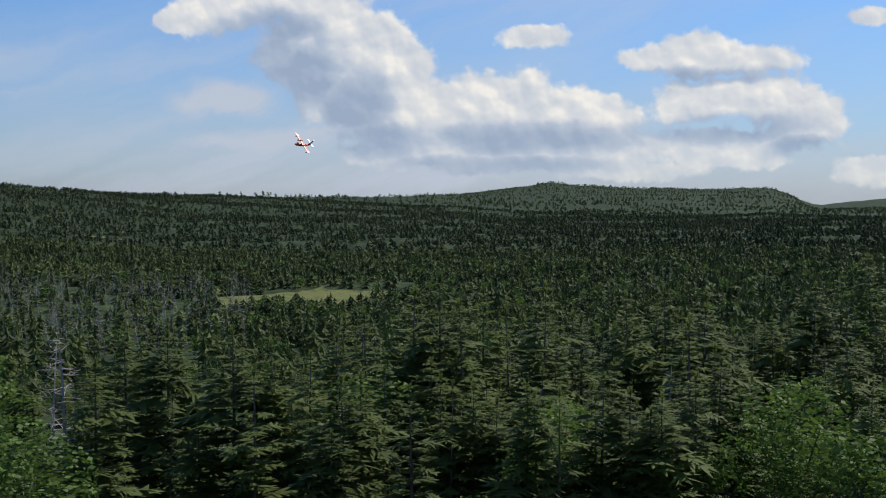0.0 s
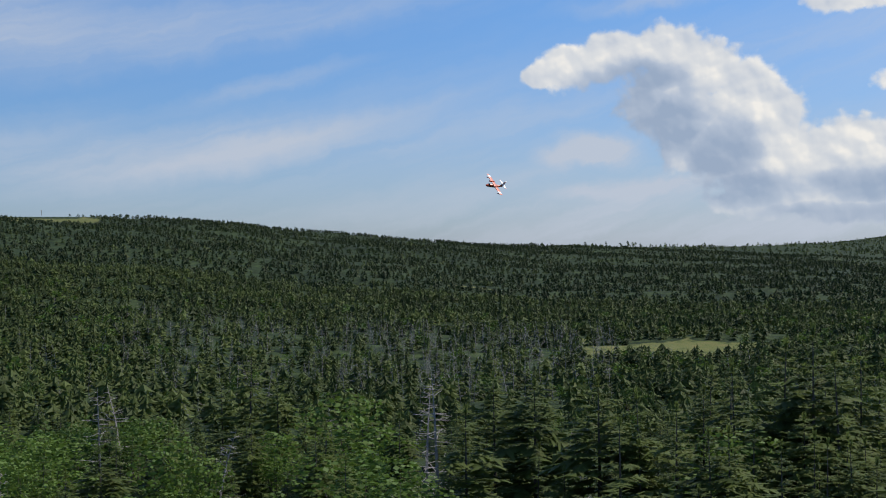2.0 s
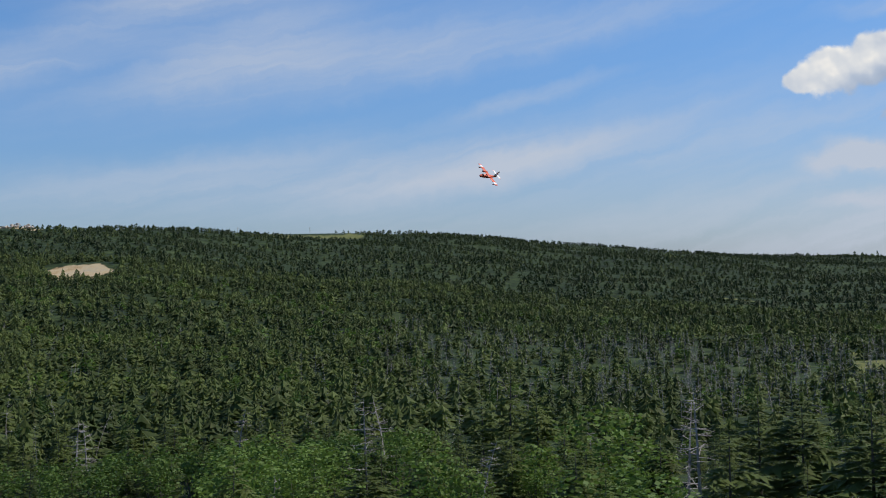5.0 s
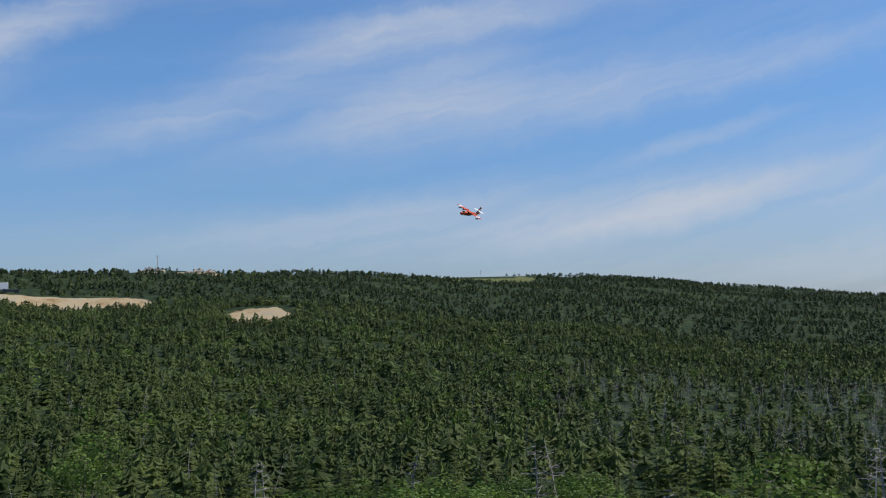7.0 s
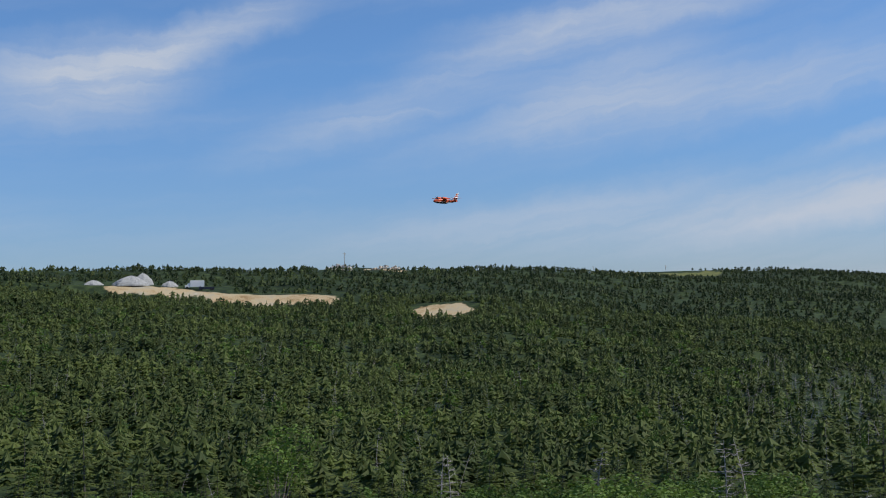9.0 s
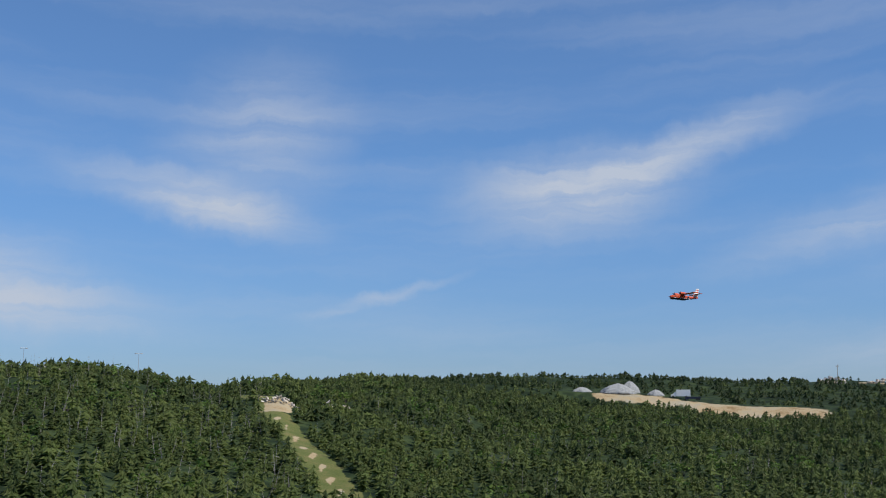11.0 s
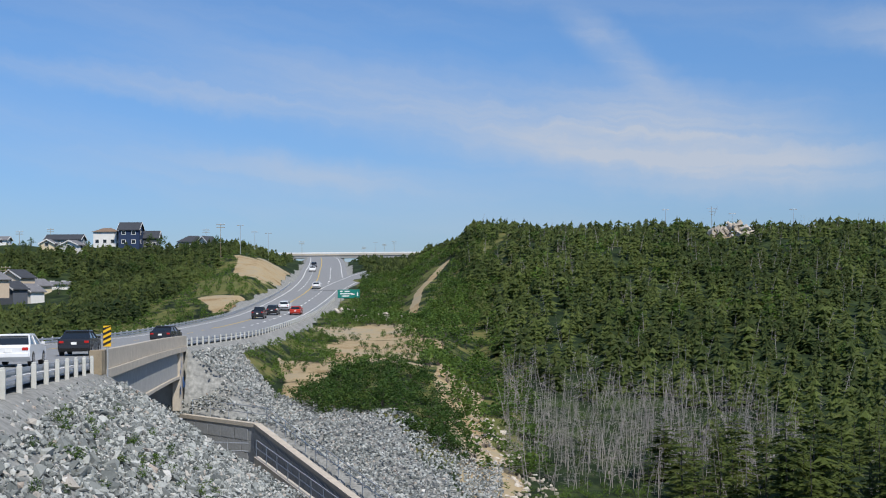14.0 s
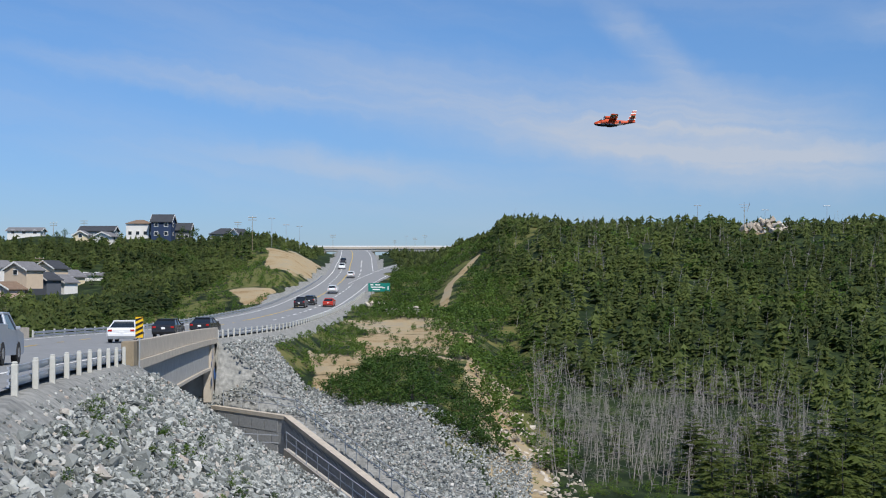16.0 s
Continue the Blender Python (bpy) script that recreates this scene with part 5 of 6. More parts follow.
def build_truck():
    x, y, _ = on_ring(45.75, 512)
    t = thing("box_truck", "white box truck parked on the quarry floor", "truck", (x, y, gz1(x, y) + 0.05), -46)
    part("cargo_box", box(bmesh.new(), (0.8, 0, 1.9), (5.6, 2.3, 2.6), 0, 0.06), M_WHITE_PAINT, t)
    part("cab", solid(bmesh.new(), [[(-2.1, s * 1.05, 0.5), (-4.0, s * 1.05, 0.5), (-4.0, s * 1.05, 1.3), (-3.2, s * 1.0, 1.5), (-2.6, s * 0.95, 2.3), (-2.1, s * 0.95, 2.3)] for s in (-1, 1)]), M_WHITE_PAINT, t)
    part("windscreen", box(bmesh.new(), (-2.95, 0, 1.9), (0.06, 1.7, 0.8), 0, 0.01, ry=35), M_GLASS, t)
    for wx in (-3.1, 2.0):
        for s in (-1.02, 1.02):
            part("wheel", rod(bmesh.new(), (wx, s - 0.14, 0.42), (wx, s + 0.14, 0.42), 0.42, seg=14), M_BLACK, t)
    x, y, _ = on_ring(46.25, 508)
    u = thing("flatbed_trailer", "dark low trailer parked beside the truck", "trailer", (x, y, gz1(x, y)), -46)
    part("bed", box(bmesh.new(), (0, 0, 0.9), (6.0, 2.2, 0.9), 0, 0.04), M_NAVY, u)
    for wx in (-2, 1.6, 2.4):
        part("wheel", rod(bmesh.new(), (wx, -1.1, 0.4), (wx, 1.1, 0.4), 0.4, seg=12), M_BLACK, u)


build_truck()


def rock_form(seed, n=16, flat=0.75):
    rng = np.random.RandomState(seed)
    bm = bmesh.new()
    for _ in range(n):
        p = rng.normal(size=3)
        p /= np.linalg.norm(p)
        bm.verts.new(p * rng.uniform(0.75, 1.0) * (rng.uniform(0.8, 1.1), rng.uniform(0.6, 1.0), flat))
    got = bmesh.ops.convex_hull(bm, input=bm.verts[:])
    bmesh.ops.delete(bm, geom=list({v for v in bm.verts if not v.link_faces}), context="VERTS")
    bmesh.ops.triangulate(bm, faces=bm.faces[:])
    bm.verts.index_update()
    v = np.array([x.co[:] for x in bm.verts])
    f = np.array([[q.index for q in x.verts] for x in bm.faces])
    me = bpy.data.meshes.new("stone")
    bm.to_mesh(me)
    bm.free()
    return v, f, me


ROCKS = [rock_form(300 + i, 8 + i % 4, 0.42 + 0.06 * (i % 6)) for i in range(14)]


def joined_rocks(name, p, size, mat, label, seed, parent=None):
    rng = np.random.RandomState(seed)
    V, F = [], []
    base = 0
    pick = rng.randint(len(ROCKS), size=len(p))
    for k, (v, f, _) in enumerate(ROCKS):
        sel = np.where(pick == k)[0]
        if not len(sel):
            continue
        q = rng.normal(size=(len(sel), 4))
        q[:, 1:3] *= 0.5
        q /= np.linalg.norm(q, axis=1)[:, None]
        w, x, y, z = q.T
        R = np.stack([1 - 2 * (y * y + z * z), 2 * (x * y - z * w), 2 * (x * z + y * w), 2 * (x * y + z * w), 1 - 2 * (x * x + z * z), 2 * (y * z - x * w), 2 * (x * z - y * w), 2 * (y * z + x * w), 1 - 2 * (x * x + y * y)], 1).reshape(-1, 3, 3)
        V.append((np.einsum("nij,vj->nvi", R, v) * size[sel, None, None] + p[sel, None, :]).reshape(-1, 3))
        F.append((f[None] + (np.arange(len(sel)) * len(v))[:, None, None] + base).reshape(-1, 3))
        base += len(sel) * len(v)
    ob = from_arrays(name, np.concatenate(V), np.concatenate(F), [mat], parent)
    return tagged(ob, label, "" if parent else "rocks", kind="stuff")


def bank_places(a0, a1, r0, r1, n, seed, test):
    rng = np.random.RandomState(seed)
    az, r = np.radians(rng.uniform(a0, a1, n)), np.sqrt(rng.uniform(r0 * r0, r1 * r1, n))
    x, y = r * np.sin(az), r * np.cos(az)
    ok = test(x, y)
    x, y = x[ok], y[ok]
    return np.stack([x, y, ground_z(x, y)], 1), rng


def on_bank(x, y):
    bog, bare, rip = cover(x, y)
    d, zr, k = to_road(x, y)
    side, top, ok = to_wall(x, y)
    gap = np.minimum(LINE[k, 1] - UNDER[0], UNDER[1] - LINE[k, 1])
    return ((rip > 0.5) | (gap > 1) & (d > -8)) & ((d > ROAD_HALF + 1.0) | (gap > 1.5) & (d > -7)) & ~((side < 1.4) & (side > -3.4) & (x > -16.5))


# ---- stone banks ----
bank = thing("stone_bank", "steep bank of loose angular grey crushed rock", "rock bank", kind="structure")
near_p, rng_b = bank_places(-24, -2, 15, 58, 30000, 11, on_bank)
near_s = rng_b.uniform(0.055, 0.135, len(near_p)) * np.where(rng_b.rand(len(near_p)) < 0.12, 1.9, 1.0)
d_near, _, _ = to_road(near_p[:, 0], near_p[:, 1])
coarse = d_near > ROAD_HALF + 1.6
near_s = np.where(coarse, near_s, near_s * 0.8)
near_p[:, 2] += near_s * 0.25 + 0.05
order = np.argsort(-near_s * (np.hypot(near_p[:, 0], near_p[:, 1]) < 46))
as_parts, rest = order[:290], order[290:]
for i in as_parts:
    ob = new("stone", ROCKS[i % len(ROCKS)][2])
    ob.parent = bank
    ob.matrix_basis = pose(*near_p[i], rng_b.uniform(-40, 40), rng_b.uniform(-40, 40), rng_b.uniform(0, 360)) @ Matrix.Scale(near_s[i] * 1.15, 4)
for v, f, me in ROCKS:
    me.materials.append(M_STONE)
joined_rocks("loose_stones", near_p[rest], near_s[rest], M_STONE, "", 12, bank)
far_p, rng_f = bank_places(-16, 4, 56, 132, 46000, 13, on_bank)
far_s = rng_f.uniform(0.09, 0.20, len(far_p))
far_p[:, 2] += far_s * 0.25 + 0.16
joined_rocks("far_stone_bank", far_p, far_s, M_STONE, "slope of loose grey crushed rock beyond the bridge", 14)
sh_p, rng_s = bank_places(-40, 0, 16, 60, 16000, 15, lambda x, y: (lambda d: (d > ROAD_HALF + 0.5) & (d < ROAD_HALF + 4.5) & (y < 53))(to_road(x, y)[0]))
joined_rocks("shoulder_gravel", sh_p, rng_s.uniform(0.04, 0.11, len(sh_p)), M_STONE, "fine grey gravel along the road shoulder", 16)

# pale boulders and blasted rock
pale_p, rng_p = bank_places(2.5, 9, 78, 120, 700, 17, lambda x, y: (np.abs(nearest_on(SAND_EDGE, x, y)[0]) < 3.2))
joined_rocks("pale_boulders", pale_p, rng_p.uniform(0.12, 0.5, len(pale_p)), M_PALE_ROCK, "pale boulders along the sandy edge", 18)
row = np.array([on_ring(a, 86 - 0.15 * (a - 5)) for a in np.linspace(4.2, 10.3, 26)])
row[:, 2] = ground_z(row[:, 0], row[:, 1]) + 0.2
for k, p in enumerate(row):
    ob = tagged(new("boulder", ROCKS[k % len(ROCKS)][2].copy()), "pale boulder in a row beside the trail", "boulder", "boulders along the trail")
    ob.data.materials.clear()
    ob.data.materials.append(M_PALE_ROCK)
    ob.matrix_basis = pose(p[0], p[1], p[2], 0, 0, k * 47) @ Matrix.Scale(0.30 + 0.12 * math.sin(k * 2.1), 4)


def crag(az, r, w, h, label, seed, n=26, z=None):
    """An outcrop of pale rock made of large broken blocks."""
    x, y, _ = on_ring(az, r)
    rng = np.random.RandomState(seed)
    a = radians(az)
    u = rng.uniform(-0.5, 0.5, n) * w
    p = np.stack([x + u * math.cos(a), y - u * math.sin(a), np.zeros(n)], 1)
    dn = rng.uniform(-2.0, 1.0, n)
    p[:, 0] += dn * math.sin(a)
    p[:, 1] += dn * math.cos(a)
    p[:, 2] = ground_z(p[:, 0], p[:, 1]) + rng.uniform(0.0, 1.0, n) * h * (1 - np.abs(u / w) * 1.2)
    ob = joined_rocks("rock_outcrop", p, rng.uniform(0.35, 0.9, n) * h * 0.6, M_PALE_ROCK, label, seed)
    ob["kind"] = "structure"
    return ob


crag(14.2, 318, 9.5, 3.6, "pale pinkish rock outcrop on the hilltop", 21, 60)
crag(18.1, 322, 6, 1.8, "low pale rock outcrop among trees", 22)
crag(27.9, 296, 8, 1.6, "broken pale rocks across the track", 23, 40)
crag(30.1, 318, 10, 2.4, "pale rock face under the ridge trees", 24, 40)
crag(5.2, 306, 3, 1.6, "small pale rock between the trees", 25, 16)
crag(-2.9, 236, 6, 1.6, "pale broken rock by the level pad", 26, 24)
crag(-1.2, 214, 12, 1.6, "pale broken rock along the foot of the hill", 27, 40)
crag(52.1, 676, 13, 4.0, "pale sandy rock face on the ridge", 28, 50)
crag(54.3, 684, 15, 3.2, "pale sandy bank on the ridge", 29, 50)


# ---- planting round the highway ----
def planting(name, forms, places, h0, h1, mats, label, category, seed, base=0.5, spread=0.2):
    rng = np.random.RandomState(seed)
    return stand(name, forms, places, rng.uniform(h0, h1, len(places)), shade_of(places, rng, base, spread), mats, label, category, seed=seed)


def spots(a0, a1, r0, r1, per, seed, test=None):
    rng = np.random.RandomState(seed)
    n = int(radians(a1 - a0) * (r1 * r1 - r0 * r0) / 2 * per)
    az, r = rng.uniform(a0, a1, n), np.sqrt(rng.uniform(r0 * r0, r1 * r1, n))
    x, y = r * np.sin(np.radians(az)), r * np.cos(np.radians(az))
    d, zr, k = to_road(x, y)
    ok = np.abs(d) > ROAD_HALF + 1.3
    if test:
        ok &= test(x, y, az, r, d, rng)
    x, y = x[ok], y[ok]
    return np.stack([x, y, ground_z(x, y) - 0.1], 1)


planting("bank_scrub", LITE, spots(-10, -2, 104, 260, 0.55, 45, lambda x, y, az, r, d, g: (d > ROAD_HALF + 0.9) & (d < 30) & (cover(x, y)[2] < 0.5) & (cover(x, y)[1] < 0.6)),
         0.35, 1.1, LEAF_MATS, "dry grass and low scrub along the road bank", "bushes", 45, 0.75, 0.3)
# dark alder thicket on the spur
planting("alder_thicket", BUSH, spots(-5.4, 3.2, 92, 124, 0.55, 31, lambda x, y, az, r, d, g: (r > np.interp(az, [-5.4, -1, 3.2], [101, 95, 86])) & (r < np.interp(az, [-5.4, -3.5, 1, 3.2], [106, 121, 119, 100])) & (np.abs(nearest_on(SAND_EDGE, x, y)[0]) > 2.5)),
         1.2, 2.2, LEAF_MATS, "dense dark green alder thicket on the spur", "bushes", 31, 0.1, 0.15)
planting("green_scrub", LITE, spots(-2.0, 6.0, 96, 250, 0.24, 32, lambda x, y, az, r, d, g: (az > np.interp(r, [96, 130, 180, 250], [3.0, 0.6, -0.6, -1.8])) & (az < np.interp(r, [96, 150, 250], [6.2, 5, 3])) & (np.abs(nearest_on(HILL_TRACK, x, y)[0]) > 3)),
         0.8, 2.4, LEAF_MATS, "bright green alder scrub on sandy soil", "bushes", 32, 0.75, 0.2)
planting("hillside_scrub", LITE, spots(-3.2, 3.8, 205, 345, 0.42, 33, lambda x, y, az, r, d, g: (d > 11) & (np.abs(nearest_on(HILL_TRACK, x, y)[0]) > 2.5) & (waves(x, y, 18, 5) > -0.75)),
         0.7, 2.2, LEAF_MATS, "low green scrub on the cut hillside", "bushes", 33, 0.45, 0.25)
planting("pad_scrub", BUSH, spots(-6.8, 1.0, 108, 235, 0.30, 34, lambda x, y, az, r, d, g: (waves(x, y, 22, 6) > 0.05) & (d > ROAD_HALF + 4)),
         0.3, 1.2, LEAF_MATS, "scattered low scrub on the bare level pad", "bushes", 34, 0.5, 0.25)
planting("verge_scrub", LITE, spots(-24, -4, 75, 350, 0.24, 35, lambda x, y, az, r, d, g: (d < 0) & (d > -38 - ROAD_HALF) & (cover(x, y)[1] < 0.3)),
         0.5, 1.6, LEAF_MATS, "green scrub on the verge beyond the highway", "bushes", 35, 0.8, 0.2)
planting("town_trees", LEAFY, spots(-24, -8, 290, 420, 1 / 130, 36, lambda x, y, az, r, d, g: (d < -30) & ((r < 380) | (r > 412) | (g.rand(len(x)) < 0.2))),
         2.5, 5.5, LEAF_MATS, "leafy garden trees among the houses", "trees", 36, 0.35)
planting("bank_spruces", LOW, spots(-24, -7.5, 120, 395, 1 / 7, 37, lambda x, y, az, r, d, g: (d < -24) & ~((az < -15.0) & (r > 228) & (r < 345)) & (r < 385)),
         1.9, 4.4, [M_SPRUCE, M_BARK], "dense green spruces on the bank below the houses", "trees", 37, 0.72)
planting("trail_grass", BUSH, spots(3.6, 10.5, 87, 96, 0.45, 38), 0.3, 0.9, LEAF_MATS, "tall yellow-green grass and scrub beside the trail", "grass", 38, 0.9, 0.15)
# grey deadwood in the hollow and along the valley floor
planting("deadwood_stand", BARE, spots(4.0, 17.2, 92, 156, 0.78, 39, lambda x, y, az, r, d, g: (r < np.interp(az, [4.0, 8, 12, 17.2], [156, 146, 143, 128])) & (g.rand(len(x)) < 0.72 + 0.4 * waves(x, y, 14, 23))), 1.8, 5.4, DEAD_MATS, "stand of grey leafless dead spruces", "dead trees", 39)
planting("valley_deadwood", BARE, spots(70, 92, 150, 330, 0.028, 40), 4.0, 7.0, DEAD_MATS, "thin grey dead trees on the valley floor", "dead trees", 40)
planting("deadwood_understory", BUSH, spots(4.0, 16.5, 94, 150, 0.06, 41), 0.4, 1.2, LEAF_MATS, "low brush below the dead trees", "bushes", 41, 0.2)
# foreground below the camera's stand
planting("near_brush", LEAFY, spots(60, 124, 44, 66, 0.14, 42, lambda x, y, az, r, d, g: g.rand(len(x)) < np.interp(az, [60, 78, 84, 108, 114, 124], [1, 1, 0.2, 0.15, 1, 1])), 1.6, 3.8, LEAF_MATS, "bright green leafy alder and birch brush", "bushes", 42, 0.6, 0.25)
planting("leafy_belt", LEAFY, spots(36, 72, 84, 104, 0.08, 43), 2.2, 4.6, LEAF_MATS, "belt of light green alder and birch", "trees", 43, 0.6, 0.25)
# weeds on the stone bank
weed_p, _ = bank_places(-17, -6, 22, 44, 90, 44, on_bank)
planting("bank_weeds", BUSH, weed_p, 0.15, 0.5, LEAF_MATS, "sparse green weeds between the stones", "weeds", 44, 0.7)


# ---- foreground trees, each a thing of its own ----
def tree_kind(name, form, mats, label, category):
    """One tree of height 1 with its trunk and its crown as parts, to be copied."""
    v, f, m = form
    t = thing(name, label, category)
    for part_name, k, mat in (("crown", 0, mats[0]), ("trunk", 1, mats[1])):
        sel = f[m == k]
        used = np.unique(sel)
        remap = np.zeros(len(v), int)
        remap[used] = np.arange(len(used))
        # the light these near crowns lack is put into their tint
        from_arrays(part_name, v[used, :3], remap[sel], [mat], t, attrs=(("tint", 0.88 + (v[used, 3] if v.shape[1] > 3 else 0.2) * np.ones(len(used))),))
    return t


NEAR_SPRUCE = [spruce_form(5 + i, 22, 7, 3, 0.72 + 0.16 * (i % 4), gap=0.08 + 0.06 * (i % 3), clump=0.5 * (i % 2)) for i in range(6)]
THIN_SPRUCE = [spruce_form(15 + i, 17, 6, 4, 0.8, gap=0.36) for i in range(2)]
BIG_LEAFY = [bush_form(120 + i, 1700, 1.0, 0.021) for i in range(3)]
SNAG = [bare_form(140 + i, 40, 3, 0.013) for i in range(3)]
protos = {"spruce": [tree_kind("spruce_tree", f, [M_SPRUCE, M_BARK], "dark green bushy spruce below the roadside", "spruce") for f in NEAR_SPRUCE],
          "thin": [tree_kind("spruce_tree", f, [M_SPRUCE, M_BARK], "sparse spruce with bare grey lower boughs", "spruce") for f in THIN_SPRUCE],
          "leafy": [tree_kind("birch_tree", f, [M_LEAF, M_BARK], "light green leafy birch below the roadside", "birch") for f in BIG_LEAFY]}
snag_protos = []
for f in SNAG:
    t = thing("dead_tree", "bleached dead tree with bare broken branches", "dead tree")
    from_arrays("trunk", f[0], f[1], [M_DEAD], t, attrs=(("tint", np.full(len(f[0]), 0.5)),))
    snag_protos.append(t)
protos["snag"] = snag_protos
used_protos = set()
tree_rng = random.Random(21)


def plant(kind, az, r, top=None, height=None, wide=1.0):
    x, y, _ = on_ring(az, r)
    z = gz1(x, y) - 0.2
    h = height if height else r * math.tan(radians(top)) - z
    p = tree_rng.choice(protos[kind])
    m = pose(x, y, z, tree_rng.uniform(-2, 2), tree_rng.uniform(-2, 2), tree_rng.uniform(0, 360))
    t = p if p not in used_protos else copy_thing(p, m)
    used_protos.add(p)
    t.matrix_basis = m @ Matrix.Diagonal((h * wide, h * wide, h, 1))
    tagged(t, group="trees below the roadside")
    return t


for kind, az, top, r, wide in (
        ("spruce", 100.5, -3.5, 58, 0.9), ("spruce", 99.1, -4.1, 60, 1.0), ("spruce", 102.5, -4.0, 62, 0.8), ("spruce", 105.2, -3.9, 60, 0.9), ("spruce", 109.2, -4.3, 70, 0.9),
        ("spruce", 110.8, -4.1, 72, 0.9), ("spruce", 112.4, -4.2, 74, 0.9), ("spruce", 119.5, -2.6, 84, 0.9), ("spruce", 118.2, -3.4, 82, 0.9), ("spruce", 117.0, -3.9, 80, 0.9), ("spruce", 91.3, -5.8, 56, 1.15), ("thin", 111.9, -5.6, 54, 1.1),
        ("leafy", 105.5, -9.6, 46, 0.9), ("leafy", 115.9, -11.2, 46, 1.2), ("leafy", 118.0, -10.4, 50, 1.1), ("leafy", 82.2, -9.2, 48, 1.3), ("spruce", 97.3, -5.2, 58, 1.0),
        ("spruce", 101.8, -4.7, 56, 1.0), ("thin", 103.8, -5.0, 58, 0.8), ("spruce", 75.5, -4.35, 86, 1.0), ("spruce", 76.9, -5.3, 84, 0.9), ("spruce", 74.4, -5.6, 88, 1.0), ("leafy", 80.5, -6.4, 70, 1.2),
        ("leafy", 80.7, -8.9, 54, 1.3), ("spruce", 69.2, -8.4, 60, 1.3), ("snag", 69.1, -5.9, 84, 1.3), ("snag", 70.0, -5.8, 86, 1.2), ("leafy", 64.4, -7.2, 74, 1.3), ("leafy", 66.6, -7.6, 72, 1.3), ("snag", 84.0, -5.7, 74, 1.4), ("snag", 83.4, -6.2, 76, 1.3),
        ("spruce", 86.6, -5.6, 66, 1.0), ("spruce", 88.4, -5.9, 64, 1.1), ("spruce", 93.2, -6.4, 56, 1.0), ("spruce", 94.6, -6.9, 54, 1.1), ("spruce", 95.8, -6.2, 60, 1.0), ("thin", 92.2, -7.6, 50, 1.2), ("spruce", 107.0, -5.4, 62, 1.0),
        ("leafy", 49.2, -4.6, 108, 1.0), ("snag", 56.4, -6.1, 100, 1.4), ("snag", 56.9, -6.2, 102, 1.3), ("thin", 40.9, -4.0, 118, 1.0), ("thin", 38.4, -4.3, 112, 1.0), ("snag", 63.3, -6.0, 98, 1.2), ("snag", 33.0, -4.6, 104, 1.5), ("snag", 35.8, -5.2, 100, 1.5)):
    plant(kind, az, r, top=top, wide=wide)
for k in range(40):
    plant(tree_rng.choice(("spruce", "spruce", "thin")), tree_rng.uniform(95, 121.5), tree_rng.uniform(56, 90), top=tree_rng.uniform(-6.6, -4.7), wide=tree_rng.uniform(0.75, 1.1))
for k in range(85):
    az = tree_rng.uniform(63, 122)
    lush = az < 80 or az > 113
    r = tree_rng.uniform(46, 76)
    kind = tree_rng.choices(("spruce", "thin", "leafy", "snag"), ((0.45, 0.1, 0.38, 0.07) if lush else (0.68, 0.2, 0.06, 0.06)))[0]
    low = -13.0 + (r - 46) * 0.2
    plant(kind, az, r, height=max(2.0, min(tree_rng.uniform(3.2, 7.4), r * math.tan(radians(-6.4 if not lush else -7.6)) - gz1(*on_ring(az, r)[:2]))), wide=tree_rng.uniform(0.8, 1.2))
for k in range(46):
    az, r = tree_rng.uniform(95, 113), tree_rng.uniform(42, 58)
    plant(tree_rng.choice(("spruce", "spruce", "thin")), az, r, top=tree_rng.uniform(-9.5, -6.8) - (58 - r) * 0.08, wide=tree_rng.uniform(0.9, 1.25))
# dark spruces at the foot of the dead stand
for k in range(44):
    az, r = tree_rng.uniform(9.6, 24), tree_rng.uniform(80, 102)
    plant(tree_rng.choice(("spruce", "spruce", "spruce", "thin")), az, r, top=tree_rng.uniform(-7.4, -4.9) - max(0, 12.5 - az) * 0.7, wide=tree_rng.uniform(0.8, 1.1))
for kind in protos:
    for p in protos[kind]:
        if p not in used_protos:
            for o in list(p.children):
                bpy.data.objects.remove(o)
            bpy.data.objects.remove(p)


# ---- vehicles ----
def paint(name, c):
    return plain(name, c, 0.25, vary=0.05, spec=0.6)


PAINTS = {"white": paint("white_car_paint", (0.72, 0.73, 0.74)), "black": paint("black_car_paint", (0.02, 0.022, 0.028)), "red": paint("red_car_paint", (0.45, 0.04, 0.02)), "silver": paint("silver_car_paint", (0.30, 0.34, 0.40))}


